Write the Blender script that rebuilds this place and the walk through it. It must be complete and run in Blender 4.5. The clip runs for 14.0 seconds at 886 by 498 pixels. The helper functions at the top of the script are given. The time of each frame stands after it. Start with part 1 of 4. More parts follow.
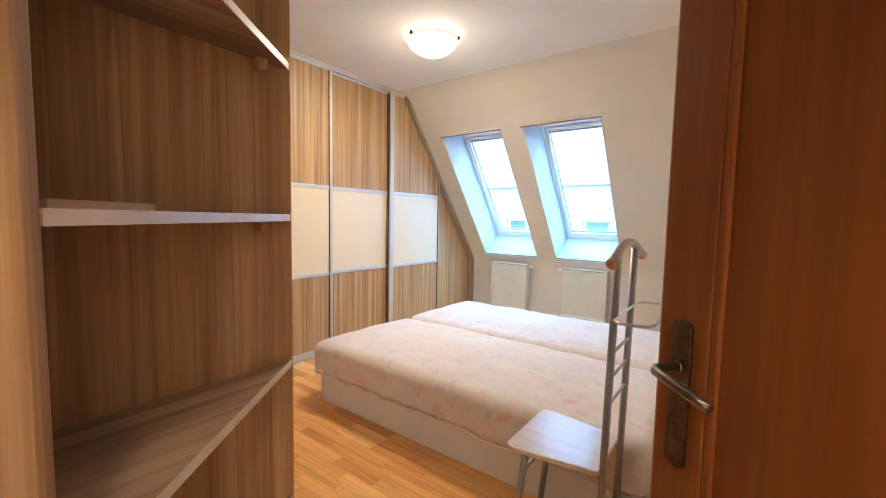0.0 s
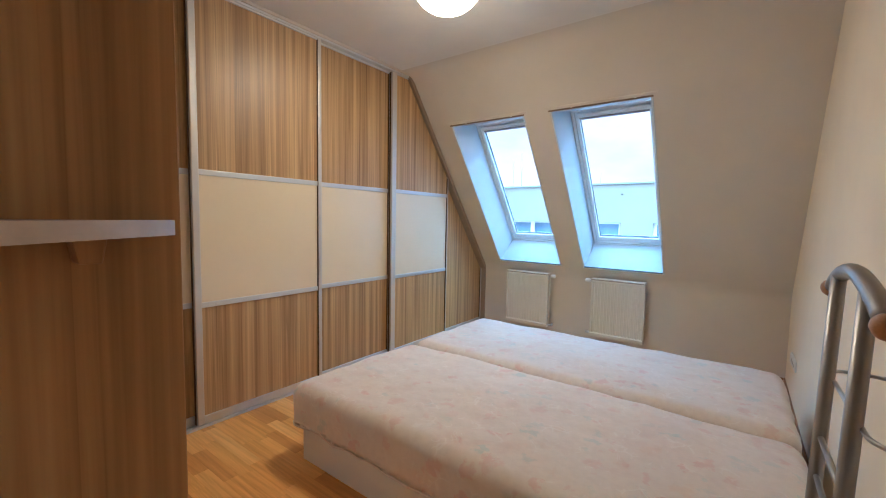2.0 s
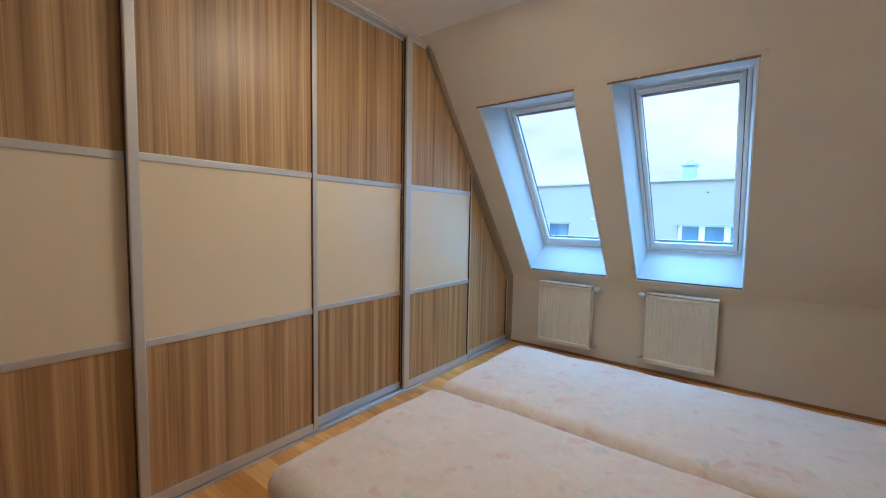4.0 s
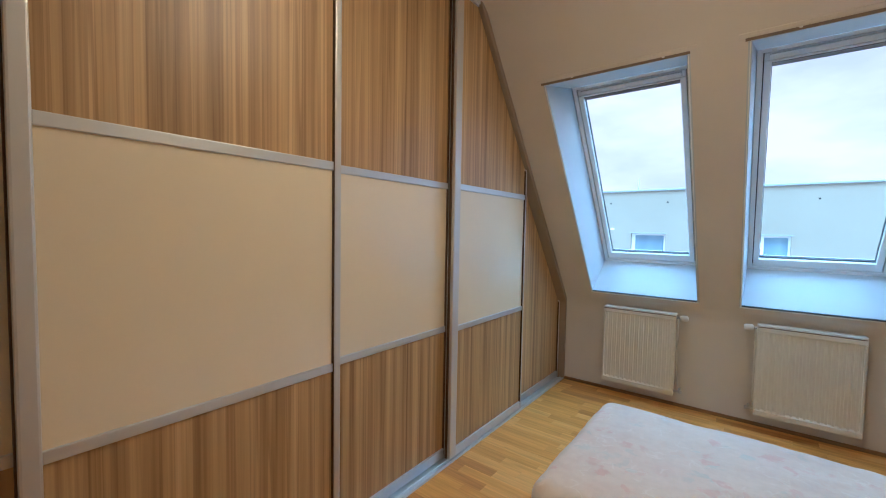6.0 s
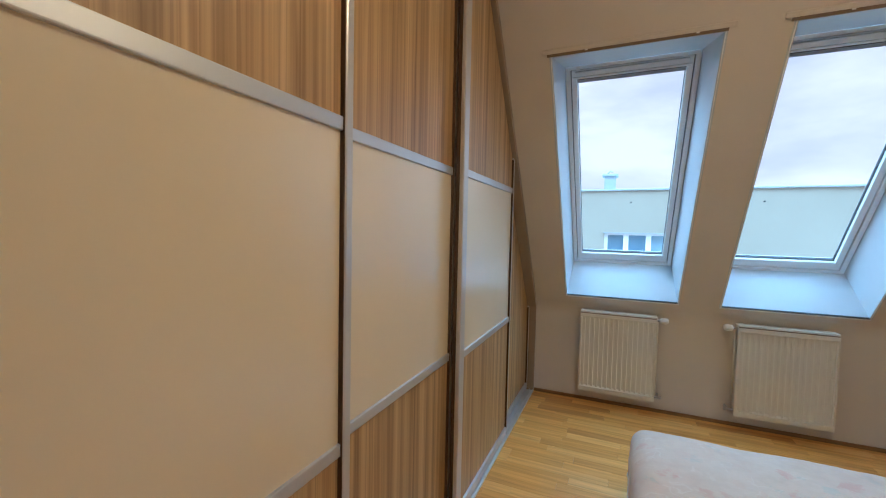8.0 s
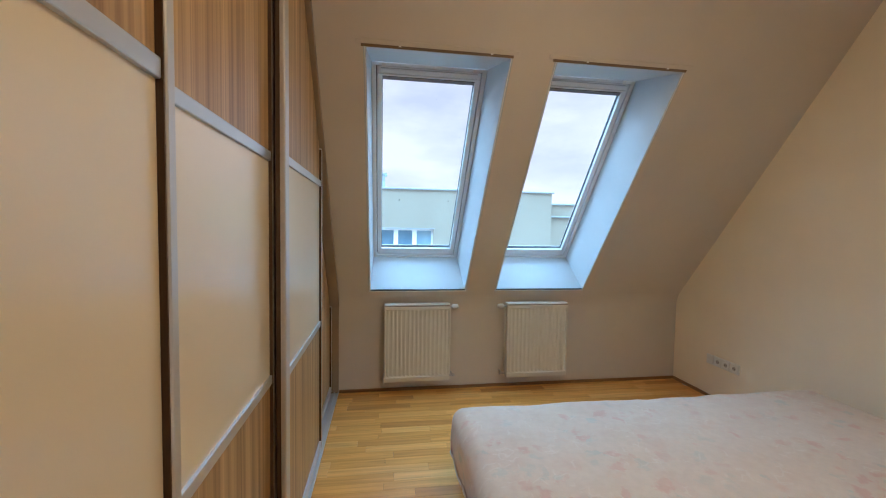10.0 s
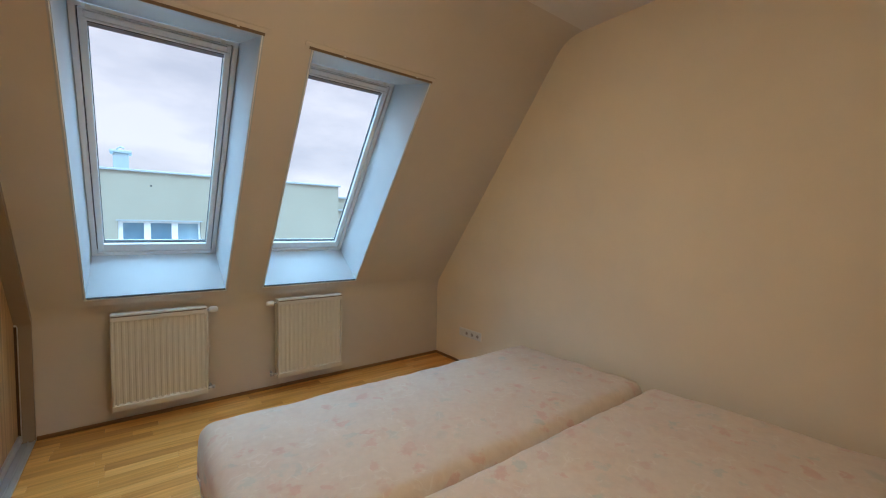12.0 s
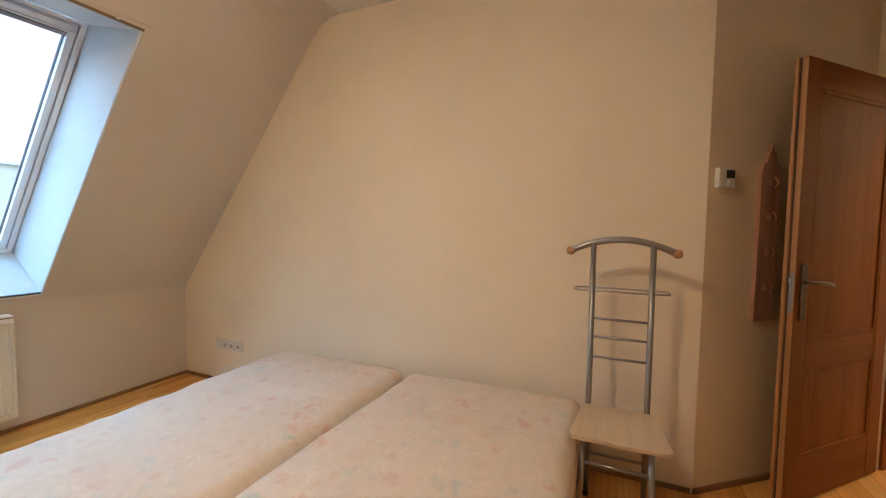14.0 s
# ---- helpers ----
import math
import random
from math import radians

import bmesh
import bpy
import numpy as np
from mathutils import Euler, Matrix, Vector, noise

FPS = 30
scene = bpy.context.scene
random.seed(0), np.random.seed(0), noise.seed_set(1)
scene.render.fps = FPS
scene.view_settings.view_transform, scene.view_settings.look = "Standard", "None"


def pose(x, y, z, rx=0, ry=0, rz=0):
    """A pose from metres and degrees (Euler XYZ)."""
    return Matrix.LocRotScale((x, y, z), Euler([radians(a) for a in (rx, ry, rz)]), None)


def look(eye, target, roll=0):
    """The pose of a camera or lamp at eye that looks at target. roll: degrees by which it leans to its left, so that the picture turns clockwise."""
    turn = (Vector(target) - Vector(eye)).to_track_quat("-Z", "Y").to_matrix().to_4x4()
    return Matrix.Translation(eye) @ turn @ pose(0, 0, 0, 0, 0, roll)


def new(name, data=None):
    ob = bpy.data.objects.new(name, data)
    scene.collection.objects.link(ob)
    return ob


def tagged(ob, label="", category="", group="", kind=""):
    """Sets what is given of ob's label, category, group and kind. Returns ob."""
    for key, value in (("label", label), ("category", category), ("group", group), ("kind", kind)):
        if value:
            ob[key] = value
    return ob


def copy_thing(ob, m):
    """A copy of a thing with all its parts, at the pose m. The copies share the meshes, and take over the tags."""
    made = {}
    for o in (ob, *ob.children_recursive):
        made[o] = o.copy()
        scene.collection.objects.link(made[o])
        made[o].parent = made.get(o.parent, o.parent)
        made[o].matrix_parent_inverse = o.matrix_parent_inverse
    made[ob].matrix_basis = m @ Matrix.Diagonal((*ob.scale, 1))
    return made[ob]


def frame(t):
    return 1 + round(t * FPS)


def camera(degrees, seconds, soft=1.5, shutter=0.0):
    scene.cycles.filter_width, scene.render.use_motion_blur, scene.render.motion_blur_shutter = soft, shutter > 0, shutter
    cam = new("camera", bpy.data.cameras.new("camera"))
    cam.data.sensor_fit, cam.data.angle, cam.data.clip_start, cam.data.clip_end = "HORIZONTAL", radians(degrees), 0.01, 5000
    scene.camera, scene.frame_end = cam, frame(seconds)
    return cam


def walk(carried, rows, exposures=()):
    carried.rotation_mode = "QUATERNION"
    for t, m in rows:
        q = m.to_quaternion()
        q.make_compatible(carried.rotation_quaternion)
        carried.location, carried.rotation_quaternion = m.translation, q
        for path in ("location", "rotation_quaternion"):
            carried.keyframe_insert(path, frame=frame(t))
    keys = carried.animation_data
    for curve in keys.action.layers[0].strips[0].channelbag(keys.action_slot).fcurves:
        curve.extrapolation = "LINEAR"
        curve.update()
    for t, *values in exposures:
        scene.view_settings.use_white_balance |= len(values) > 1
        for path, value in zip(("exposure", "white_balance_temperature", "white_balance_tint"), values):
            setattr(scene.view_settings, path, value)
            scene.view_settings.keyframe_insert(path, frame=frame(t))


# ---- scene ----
cam = camera(95.7, 14.0, soft=1.1)
PATH = [
    (0, (0.424, 0.011, 1.256), (-0.767, 1.61, 1.103), 1.1),
    (0.5, (0.336, 0.165, 1.261), (-0.855, 1.765, 1.109), 1.4),
    (1, (0.224, 0.281, 1.265), (-0.97, 1.879, 1.112), 1.3),
    (1.5, (0.083, 0.384, 1.272), (-1.111, 1.98, 1.118), 1.3),
    (2, (-0.051, 0.473, 1.266), (-1.24, 2.074, 1.118), 1.1),
    (2.5, (-0.161, 0.596, 1.275), (-1.354, 2.193, 1.121), 1.1),
    (5, (-0.926, 1.171, 1.278), (-2.148, 2.749, 1.144), 1.1),
    (5.5, (-1.105, 1.282, 1.282), (-2.324, 2.862, 1.16), 1.2),
    (6, (-1.29, 1.342, 1.277), (-2.512, 2.922, 1.18), 1.0),
    (6.5, (-1.479, 1.383, 1.269), (-2.699, 2.964, 1.181), 1.3),
    (7, (-1.644, 1.427, 1.268), (-2.788, 3.065, 1.176), 1.4),
    (9.5, (-2.222, 1.625, 1.273), (-2.218, 3.623, 1.182), 0.9),
    (10, (-2.220, 1.613, 1.271), (-1.921, 3.588, 1.172), 0.9),
    (10.5, (-2.190, 1.601, 1.270), (-1.639, 3.520, 1.160), 1.0),
    (11, (-2.159, 1.583, 1.265), (-1.363, 3.414, 1.152), 0.9),
    (11.5, (-2.126, 1.572, 1.271), (-1.103, 3.286, 1.153), 0.8),
    (12, (-2.079, 1.558, 1.262), (-0.858, 3.138, 1.149), 1.0),
    (12.5, (-2.024, 1.546, 1.272), (-0.625, 2.97, 1.15), 1.0),
    (13, (-1.976, 1.534, 1.25), (-0.402, 2.762, 1.137), 0.8),
    (13.5, (-1.918, 1.515, 1.239), (-0.203, 2.538, 1.129), 0.9),
    (14, (-1.83, 1.506, 1.235), (0.001, 2.303, 1.121), 0.8),
]
EXPOSURES = [(0, 1.62, 4480, 8), (0.25, 1.49, 4530, 8), (0.5, 1.38, 4580, 8), (1, 1.12, 4450, 7), (1.5, 0.97, 4440, 7), (2.5, 0.76, 4440, 7), (5, 0.44, 4520, 7), (6.5, 0.40, 4780, 7.5), (7.2, 0.34, 4820, 7), (9.5, 0.26, 5080, 7.5), (10.5, 0.33, 5080, 7.5), (12, 0.13, 5420, 8), (13, 0.38, 5600, 11), (14, 0.88, 5380, 11)]
walk(cam, [(t, look(eye, target, roll)) for t, eye, target, roll in PATH], EXPOSURES)

# ---- world and sun: an overcast day ----
SKY_STRENGTH, LAMP_STRENGTH = 0.137, 40.0
world = bpy.data.worlds.new("overcast_sky")
scene.world = world
world.use_nodes = True
wn, wl = world.node_tree.nodes, world.node_tree.links
wn.clear()
w_out, w_bg = wn.new("ShaderNodeOutputWorld"), wn.new("ShaderNodeBackground")
w_sky, w_co, w_map = wn.new("ShaderNodeTexSky"), wn.new("ShaderNodeTexCoord"), wn.new("ShaderNodeMapping")
w_noise, w_ramp, w_mix = wn.new("ShaderNodeTexNoise"), wn.new("ShaderNodeValToRGB"), wn.new("ShaderNodeMix")
w_sky.sky_type, w_sky.sun_disc, w_sky.sun_elevation, w_sky.sun_rotation = "NISHITA", False, radians(50), radians(200)
w_map.inputs["Scale"].default_value = (1.0, 1.0, 2.6)
w_noise.inputs["Scale"].default_value, w_noise.inputs["Detail"].default_value, w_noise.inputs["Roughness"].default_value = 3.2, 5.0, 0.52
w_ramp.color_ramp.elements[0].position, w_ramp.color_ramp.elements[0].color = 0.36, (0.70, 0.725, 0.77, 1)
w_ramp.color_ramp.elements[1].position, w_ramp.color_ramp.elements[1].color = 0.62, (1.0, 1.0, 1.0, 1)
w_gain = wn.new("ShaderNodeVectorMath")
w_gain.operation = "SCALE"
w_gain.inputs["Scale"].default_value = 30.0
w_mix.data_type, w_mix.inputs["Factor"].default_value = "RGBA", 0.88
wl.new(w_co.outputs["Generated"], w_map.inputs["Vector"])
wl.new(w_map.outputs["Vector"], w_noise.inputs["Vector"])
wl.new(w_noise.outputs["Fac"], w_ramp.inputs["Fac"])
# an overcast sky is brighter and bluer towards the zenith
w_sep, w_high, w_mul = wn.new("ShaderNodeSeparateXYZ"), wn.new("ShaderNodeValToRGB"), wn.new("ShaderNodeMix")
w_high.color_ramp.elements[0].position, w_high.color_ramp.elements[0].color = 0.37, (0.240, 0.214, 0.203, 1)
w_high.color_ramp.elements[1].position, w_high.color_ramp.elements[1].color = 0.60, (0.84, 1.26, 1.50, 1)
w_mul.data_type, w_mul.blend_type, w_mul.inputs["Factor"].default_value = "RGBA", "MULTIPLY", 1.0
wl.new(w_co.outputs["Generated"], w_sep.inputs["Vector"])
wl.new(w_sep.outputs["Z"], w_high.inputs["Fac"])
wl.new(w_ramp.outputs["Color"], w_mul.inputs["A"])
wl.new(w_high.outputs["Color"], w_mul.inputs["B"])
wl.new(w_mul.outputs["Result"], w_gain.inputs[0])
wl.new(w_sky.outputs["Color"], w_mix.inputs["A"])
wl.new(w_gain.outputs["Vector"], w_mix.inputs["B"])
wl.new(w_mix.outputs["Result"], w_bg.inputs["Color"])
wl.new(w_bg.outputs["Background"], w_out.inputs["Surface"])
w_bg.inputs["Strength"].default_value = SKY_STRENGTH
sun = new("sun", bpy.data.lights.new("sun", "SUN"))
sun.data.energy, sun.data.angle, sun.data.color = 0.6, radians(14), (1.0, 0.97, 0.92)
sun.matrix_world = look((0, 0, 0), (-0.22, 0.6, -0.77))


# ---- materials ----
def material(name, color, rough=0.6, metal=0.0, spec=0.5, coat=0.0):
    m = bpy.data.materials.new(name)
    m.use_nodes = True
    b = m.node_tree.nodes["Principled BSDF"]
    b.inputs["Base Color"].default_value = (*color, 1)
    b.inputs["Roughness"].default_value, b.inputs["Metallic"].default_value = rough, metal
    b.inputs["Specular IOR Level"].default_value, b.inputs["Coat Weight"].default_value = spec, coat
    b.inputs["Coat Roughness"].default_value = 0.15
    return m, m.node_tree.nodes, m.node_tree.links, b


def coords(n, l, scale, kind="Object", shift=False):
    """Texture coordinates, stretched; shift: moved by a random amount for each object."""
    mp = n.new("ShaderNodeMapping")
    mp.inputs["Scale"].default_value = scale
    src = n.new("ShaderNodeNewGeometry").outputs["Position"] if kind == "World" else n.new("ShaderNodeTexCoord").outputs[kind]
    l.new(src, mp.inputs["Vector"])
    if shift:
        info, mul = n.new("ShaderNodeObjectInfo"), n.new("ShaderNodeVectorMath")
        mul.operation = "SCALE"
        mul.inputs[0].default_value = (13.0, 29.0, 7.0)
        l.new(info.outputs["Random"], mul.inputs["Scale"])
        l.new(mul.outputs["Vector"], mp.inputs["Location"])
    return mp.outputs["Vector"]


def noise_tex(n, l, vec, scale, detail=4.0, rough=0.55, distort=0.0):
    t = n.new("ShaderNodeTexNoise")
    t.inputs["Scale"].default_value, t.inputs["Detail"].default_value = scale, detail
    t.inputs["Roughness"].default_value, t.inputs["Distortion"].default_value = rough, distort
    l.new(vec, t.inputs["Vector"])
    return t.outputs["Fac"]


def ramp(n, l, fac, stops):
    r = n.new("ShaderNodeValToRGB")
    e = r.color_ramp.elements
    while len(e) < len(stops):
        e.new(0.5)
    for el, (p, c) in zip(e, stops):
        el.position, el.color = p, (*c, 1)
    l.new(fac, r.inputs["Fac"])
    return r.outputs["Color"]


def blend(n, l, a, b, fac, mode="MIX"):
    m = n.new("ShaderNodeMix")
    m.data_type, m.blend_type = "RGBA", mode
    for key, v in (("Factor", fac), ("A", a), ("B", b)):
        sock = m.inputs[key] if key == "Factor" else [i for i in m.inputs if i.name == key and i.type == "RGBA"][0]
        if isinstance(v, (int, float)):
            sock.default_value = v
        elif isinstance(v, tuple):
            sock.default_value = (*v, 1)
        else:
            l.new(v, sock)
    return [o for o in m.outputs if o.type == "RGBA"][0]


def bump(n, l, b, height, strength, distance=0.01):
    bp = n.new("ShaderNodeBump")
    bp.inputs["Strength"].default_value, bp.inputs["Distance"].default_value = strength, distance
    l.new(height, bp.inputs["Height"])
    l.new(bp.outputs["Normal"], b.inputs["Normal"])


def paint_material(name, color, rough=0.75, fine=0.14):
    """Rolled wall paint: faint patches and a fine orange-peel relief."""
    m, n, l, b = material(name, color, rough, spec=0.3)
    v = coords(n, l, (1, 1, 1), "World")
    big = noise_tex(n, l, v, 1.7, 3)
    dark = tuple(c * 0.94 for c in color)
    l.new(ramp(n, l, big, [(0.35, dark), (0.65, color)]), b.inputs["Base Color"])
    bump(n, l, b, noise_tex(n, l, v, 260, 2), fine, 0.0015)
    return m


def streak_wood(name, stops, scale, rough, detail=5.0, coat=0.0, fine=0.75, spec=0.5, veins=0.0):
    """Wood with long streaks along local z (or as scale says)."""
    m, n, l, b = material(name, stops[1][1], rough, coat=coat, spec=spec)
    v = coords(n, l, scale, "Object", True)
    broad = noise_tex(n, l, v, 1.0, detail, 0.62, 0.35)
    col = ramp(n, l, broad, stops)
    v2 = coords(n, l, tuple(s * (5 if s > 3 else 2) for s in scale), "Object", True)
    thin = noise_tex(n, l, v2, 1.0, 3, 0.6)
    col = blend(n, l, col, ramp(n, l, thin, [(0.3, (0.76, 0.74, 0.72)), (0.6, (1.06, 1.06, 1.06))]), fine, "MULTIPLY")
    if veins:
        v3 = coords(n, l, tuple(s * (2.4 if s > 3 else 0.7) for s in scale), "Object", True)
        vein = noise_tex(n, l, v3, 1.0, 4, 0.6, 0.5)
        col = blend(n, l, col, ramp(n, l, vein, [(0.33, (0.42, 0.36, 0.32)), (0.41, (0.9, 0.9, 0.89)), (0.62, (1.08, 1.08, 1.08))]), veins, "MULTIPLY")
        line = noise_tex(n, l, coords(n, l, tuple(s * (1.25 if s > 3 else 0.5) for s in scale), "Object", True), 1.0, 3, 0.5, 0.25)
        col = blend(n, l, col, ramp(n, l, line, [(0.475, (1.06, 1.06, 1.06)), (0.497, (0.50, 0.43, 0.38)), (0.503, (0.66, 0.60, 0.55)), (0.57, (1.06, 1.06, 1.06))]), veins, "MULTIPLY")
    l.new(col, b.inputs["Base Color"])
    bump(n, l, b, thin, 0.12, 0.001)
    return m


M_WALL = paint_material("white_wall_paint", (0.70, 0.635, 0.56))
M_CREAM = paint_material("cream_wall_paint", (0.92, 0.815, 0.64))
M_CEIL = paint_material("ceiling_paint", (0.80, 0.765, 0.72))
M_LAMINATE = streak_wood("zebrano_laminate", [(0.27, (0.28, 0.155, 0.060)), (0.43, (0.43, 0.262, 0.106)), (0.55, (0.54, 0.34, 0.145)), (0.71, (0.66, 0.44, 0.205))], (19, 19, 0.36), 0.42, fine=0.5, spec=0.6, veins=0.55)
M_SHELFWOOD = streak_wood("dark_laminate", [(0.28, (0.21, 0.105, 0.038)), (0.46, (0.38, 0.21, 0.080)), (0.58, (0.48, 0.275, 0.11)), (0.74, (0.60, 0.385, 0.175))], (12, 12, 0.42), 0.42, veins=0.5)
M_SHELFTOP = streak_wood("shelf_laminate", [(0.30, (0.19, 0.10, 0.05)), (0.46, (0.32, 0.19, 0.10)), (0.58, (0.40, 0.25, 0.14)), (0.72, (0.5, 0.34, 0.2))], (17, 0.6, 17), 0.42)
M_PINE = streak_wood("varnished_pine", [(0.28, (0.20, 0.060, 0.006)), (0.46, (0.25, 0.078, 0.008)), (0.60, (0.28, 0.090, 0.010)), (0.75, (0.32, 0.108, 0.013))], (14, 14, 0.7), 0.5, fine=0.45, spec=0.14)
M_PINE_CROSS = streak_wood("varnished_pine_rail", [(0.28, (0.20, 0.060, 0.006)), (0.46, (0.25, 0.078, 0.008)), (0.60, (0.28, 0.090, 0.010)), (0.75, (0.32, 0.108, 0.013))], (0.7, 14, 14), 0.5, fine=0.45, spec=0.14)
# paler copy of the pine: light on the door's edge put into the colour
M_PINE_LIT = streak_wood("lit_pine_edge", [(0.28, (0.40, 0.19, 0.06)), (0.46, (0.48, 0.245, 0.085)), (0.60, (0.52, 0.28, 0.10)), (0.75, (0.57, 0.32, 0.13))], (14, 14, 0.7), 0.5)
M_BALL = streak_wood("turned_beech", [(0.3, (0.36, 0.17, 0.06)), (0.46, (0.45, 0.23, 0.09)), (0.6, (0.5, 0.27, 0.11)), (0.75, (0.55, 0.32, 0.15))], (30, 8, 30), 0.35, coat=0.4)
M_CARVED = streak_wood("reddish_carved_wood", [(0.3, (0.39, 0.21, 0.145)), (0.46, (0.47, 0.265, 0.19)), (0.6, (0.52, 0.305, 0.22)), (0.75, (0.57, 0.35, 0.26))], (20, 20, 1.2), 0.55)
M_CREAMPANEL, _n, _l, _b = material("cream_lacquer", (0.80, 0.68, 0.46), 0.30, spec=1.0, coat=0.35)
_v = coords(_n, _l, (1, 1, 1), "World")
bump(_n, _l, _b, noise_tex(_n, _l, _v, 420, 2), 0.10, 0.0006)
_l.new(ramp(_n, _l, noise_tex(_n, _l, _v, 2.2, 2), [(0.3, (0.83, 0.70, 0.48)), (0.7, (0.86, 0.73, 0.51))]), _b.inputs["Base Color"])
M_ALU, _n, _l, _b = material("brushed_aluminium", (0.70, 0.705, 0.71), 0.42, 0.8)
bump(_n, _l, _b, noise_tex(_n, _l, coords(_n, _l, (300, 300, 4)), 1.0, 2), 0.08, 0.0005)
M_BRONZE, _n, _l, _b = material("aged_bronze", (0.30, 0.22, 0.14), 0.42, 1.0)
_l.new(ramp(_n, _l, noise_tex(_n, _l, coords(_n, _l, (60, 60, 60)), 1.0, 4), [(0.3, (0.08, 0.052, 0.032)), (0.7, (0.17, 0.118, 0.075))]), _b.inputs["Base Color"])
M_STEEL, _n, _l, _b = material("satin_steel", (0.55, 0.55, 0.56), 0.30, 1.0)
M_TUBE, _n, _l, _b = material("silver_lacquered_tube", (0.34, 0.33, 0.33), 0.36, 0.75)
bump(_n, _l, _b, noise_tex(_n, _l, coords(_n, _l, (500, 500, 500)), 1.0, 2), 0.06, 0.0004)
M_RAD, _n, _l, _b = material("radiator_enamel", (0.80, 0.75, 0.64), 0.36, spec=0.5)
_l.new(ramp(_n, _l, noise_tex(_n, _l, coords(_n, _l, (3, 3, 3)), 1.0, 3), [(0.3, (0.70, 0.66, 0.56)), (0.7, (0.75, 0.71, 0.61))]), _b.inputs["Base Color"])
M_PVC, _n, _l, _b = material("white_window_plastic", (0.88, 0.91, 0.92), 0.27)
bump(_n, _l, _b, noise_tex(_n, _l, coords(_n, _l, (90, 90, 90)), 1.0, 2), 0.04, 0.0005)
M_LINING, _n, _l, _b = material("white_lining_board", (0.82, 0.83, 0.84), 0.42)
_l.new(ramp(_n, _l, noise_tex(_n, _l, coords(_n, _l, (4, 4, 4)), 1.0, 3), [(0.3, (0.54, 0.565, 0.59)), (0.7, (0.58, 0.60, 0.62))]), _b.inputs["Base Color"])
M_GASKET = material("dark_rubber_gasket", (0.05, 0.05, 0.055), 0.6)[0]
M_DARK = material("black_plastic", (0.02, 0.02, 0.022), 0.35)[0]
M_WHITE, _n, _l, _b = material("white_plastic", (0.80, 0.79, 0.75), 0.35)
M_GREY = material("grey_plastic", (0.24, 0.18, 0.13), 0.95, spec=0.0)[0]
M_RECESS = material("pale_grey_plastic", (0.46, 0.43, 0.39), 0.5)[0]
M_BEAD = material("blue_grey_bead", (0.33, 0.35, 0.39), 0.5)[0]
M_LEVER = material("dark_worn_metal", (0.20, 0.16, 0.12), 0.36, 0.9)[0]
M_BASE, _n, _l, _b = material("off_white_board", (0.80, 0.75, 0.66), 0.45)
_l.new(ramp(_n, _l, noise_tex(_n, _l, coords(_n, _l, (2, 2, 6)), 1.0, 4), [(0.3, (0.76, 0.71, 0.61)), (0.7, (0.82, 0.77, 0.68))]), _b.inputs["Base Color"])
M_SEAT, _n, _l, _b = material("pale_beech_board", (0.62, 0.48, 0.33), 0.28, coat=0.4)
_l.new(ramp(_n, _l, noise_tex(_n, _l, coords(_n, _l, (2, 22, 22)), 1.0, 4), [(0.3, (0.56, 0.43, 0.29)), (0.7, (0.68, 0.54, 0.38))]), _b.inputs["Base Color"])
M_SCREED, _n, _l, _b = material("floor_joint", (0.10, 0.05, 0.02), 0.8)
M_SKIRT = streak_wood("oak_skirting", [(0.3, (0.20, 0.10, 0.04)), (0.46, (0.28, 0.15, 0.06)), (0.6, (0.34, 0.19, 0.08)), (0.75, (0.4, 0.24, 0.11))], (2, 2, 40), 0.4)
M_GLASS = bpy.data.materials.new("window_glass")
M_GLASS.use_nodes = True
_b = M_GLASS.node_tree.nodes["Principled BSDF"]
_b.inputs["Base Color"].default_value = (0.97, 0.985, 0.985, 1)
_b.inputs["Transmission Weight"].default_value, _b.inputs["Roughness"].default_value, _b.inputs["IOR"].default_value = 1.0, 0.0, 1.1


def floor_material():
    """Lacquered oak strips, each with its own tone and grain."""
    m, n, l, b = material("oak_parquet", (0.5, 0.28, 0.1), 0.34, spec=0.35)
    info = n.new("ShaderNodeObjectInfo")
    tone = ramp(n, l, info.outputs["Random"], [(0.0, (0.58, 0.255, 0.050)), (0.25, (0.75, 0.365, 0.074)), (0.7, (0.83, 0.43, 0.098)), (1.0, (0.90, 0.52, 0.15))])
    v = coords(n, l, (2.2, 48, 48), "World", True)
    g = noise_tex(n, l, v, 1.0, 5, 0.6, 0.4)
    col = blend(n, l, tone, ramp(n, l, g, [(0.28, (0.70, 0.64, 0.56)), (0.62, (1.08, 1.08, 1.08))]), 0.8, "MULTIPLY")
    l.new(col, b.inputs["Base Color"])
    l.new(ramp(n, l, noise_tex(n, l, coords(n, l, (3, 3, 3), "World"), 1.0, 4), [(0.3, (0.30, 0.30, 0.30)), (0.7, (0.40, 0.40, 0.40))]), b.inputs["Roughness"])
    bump(n, l, b, g, 0.08, 0.001)
    return m


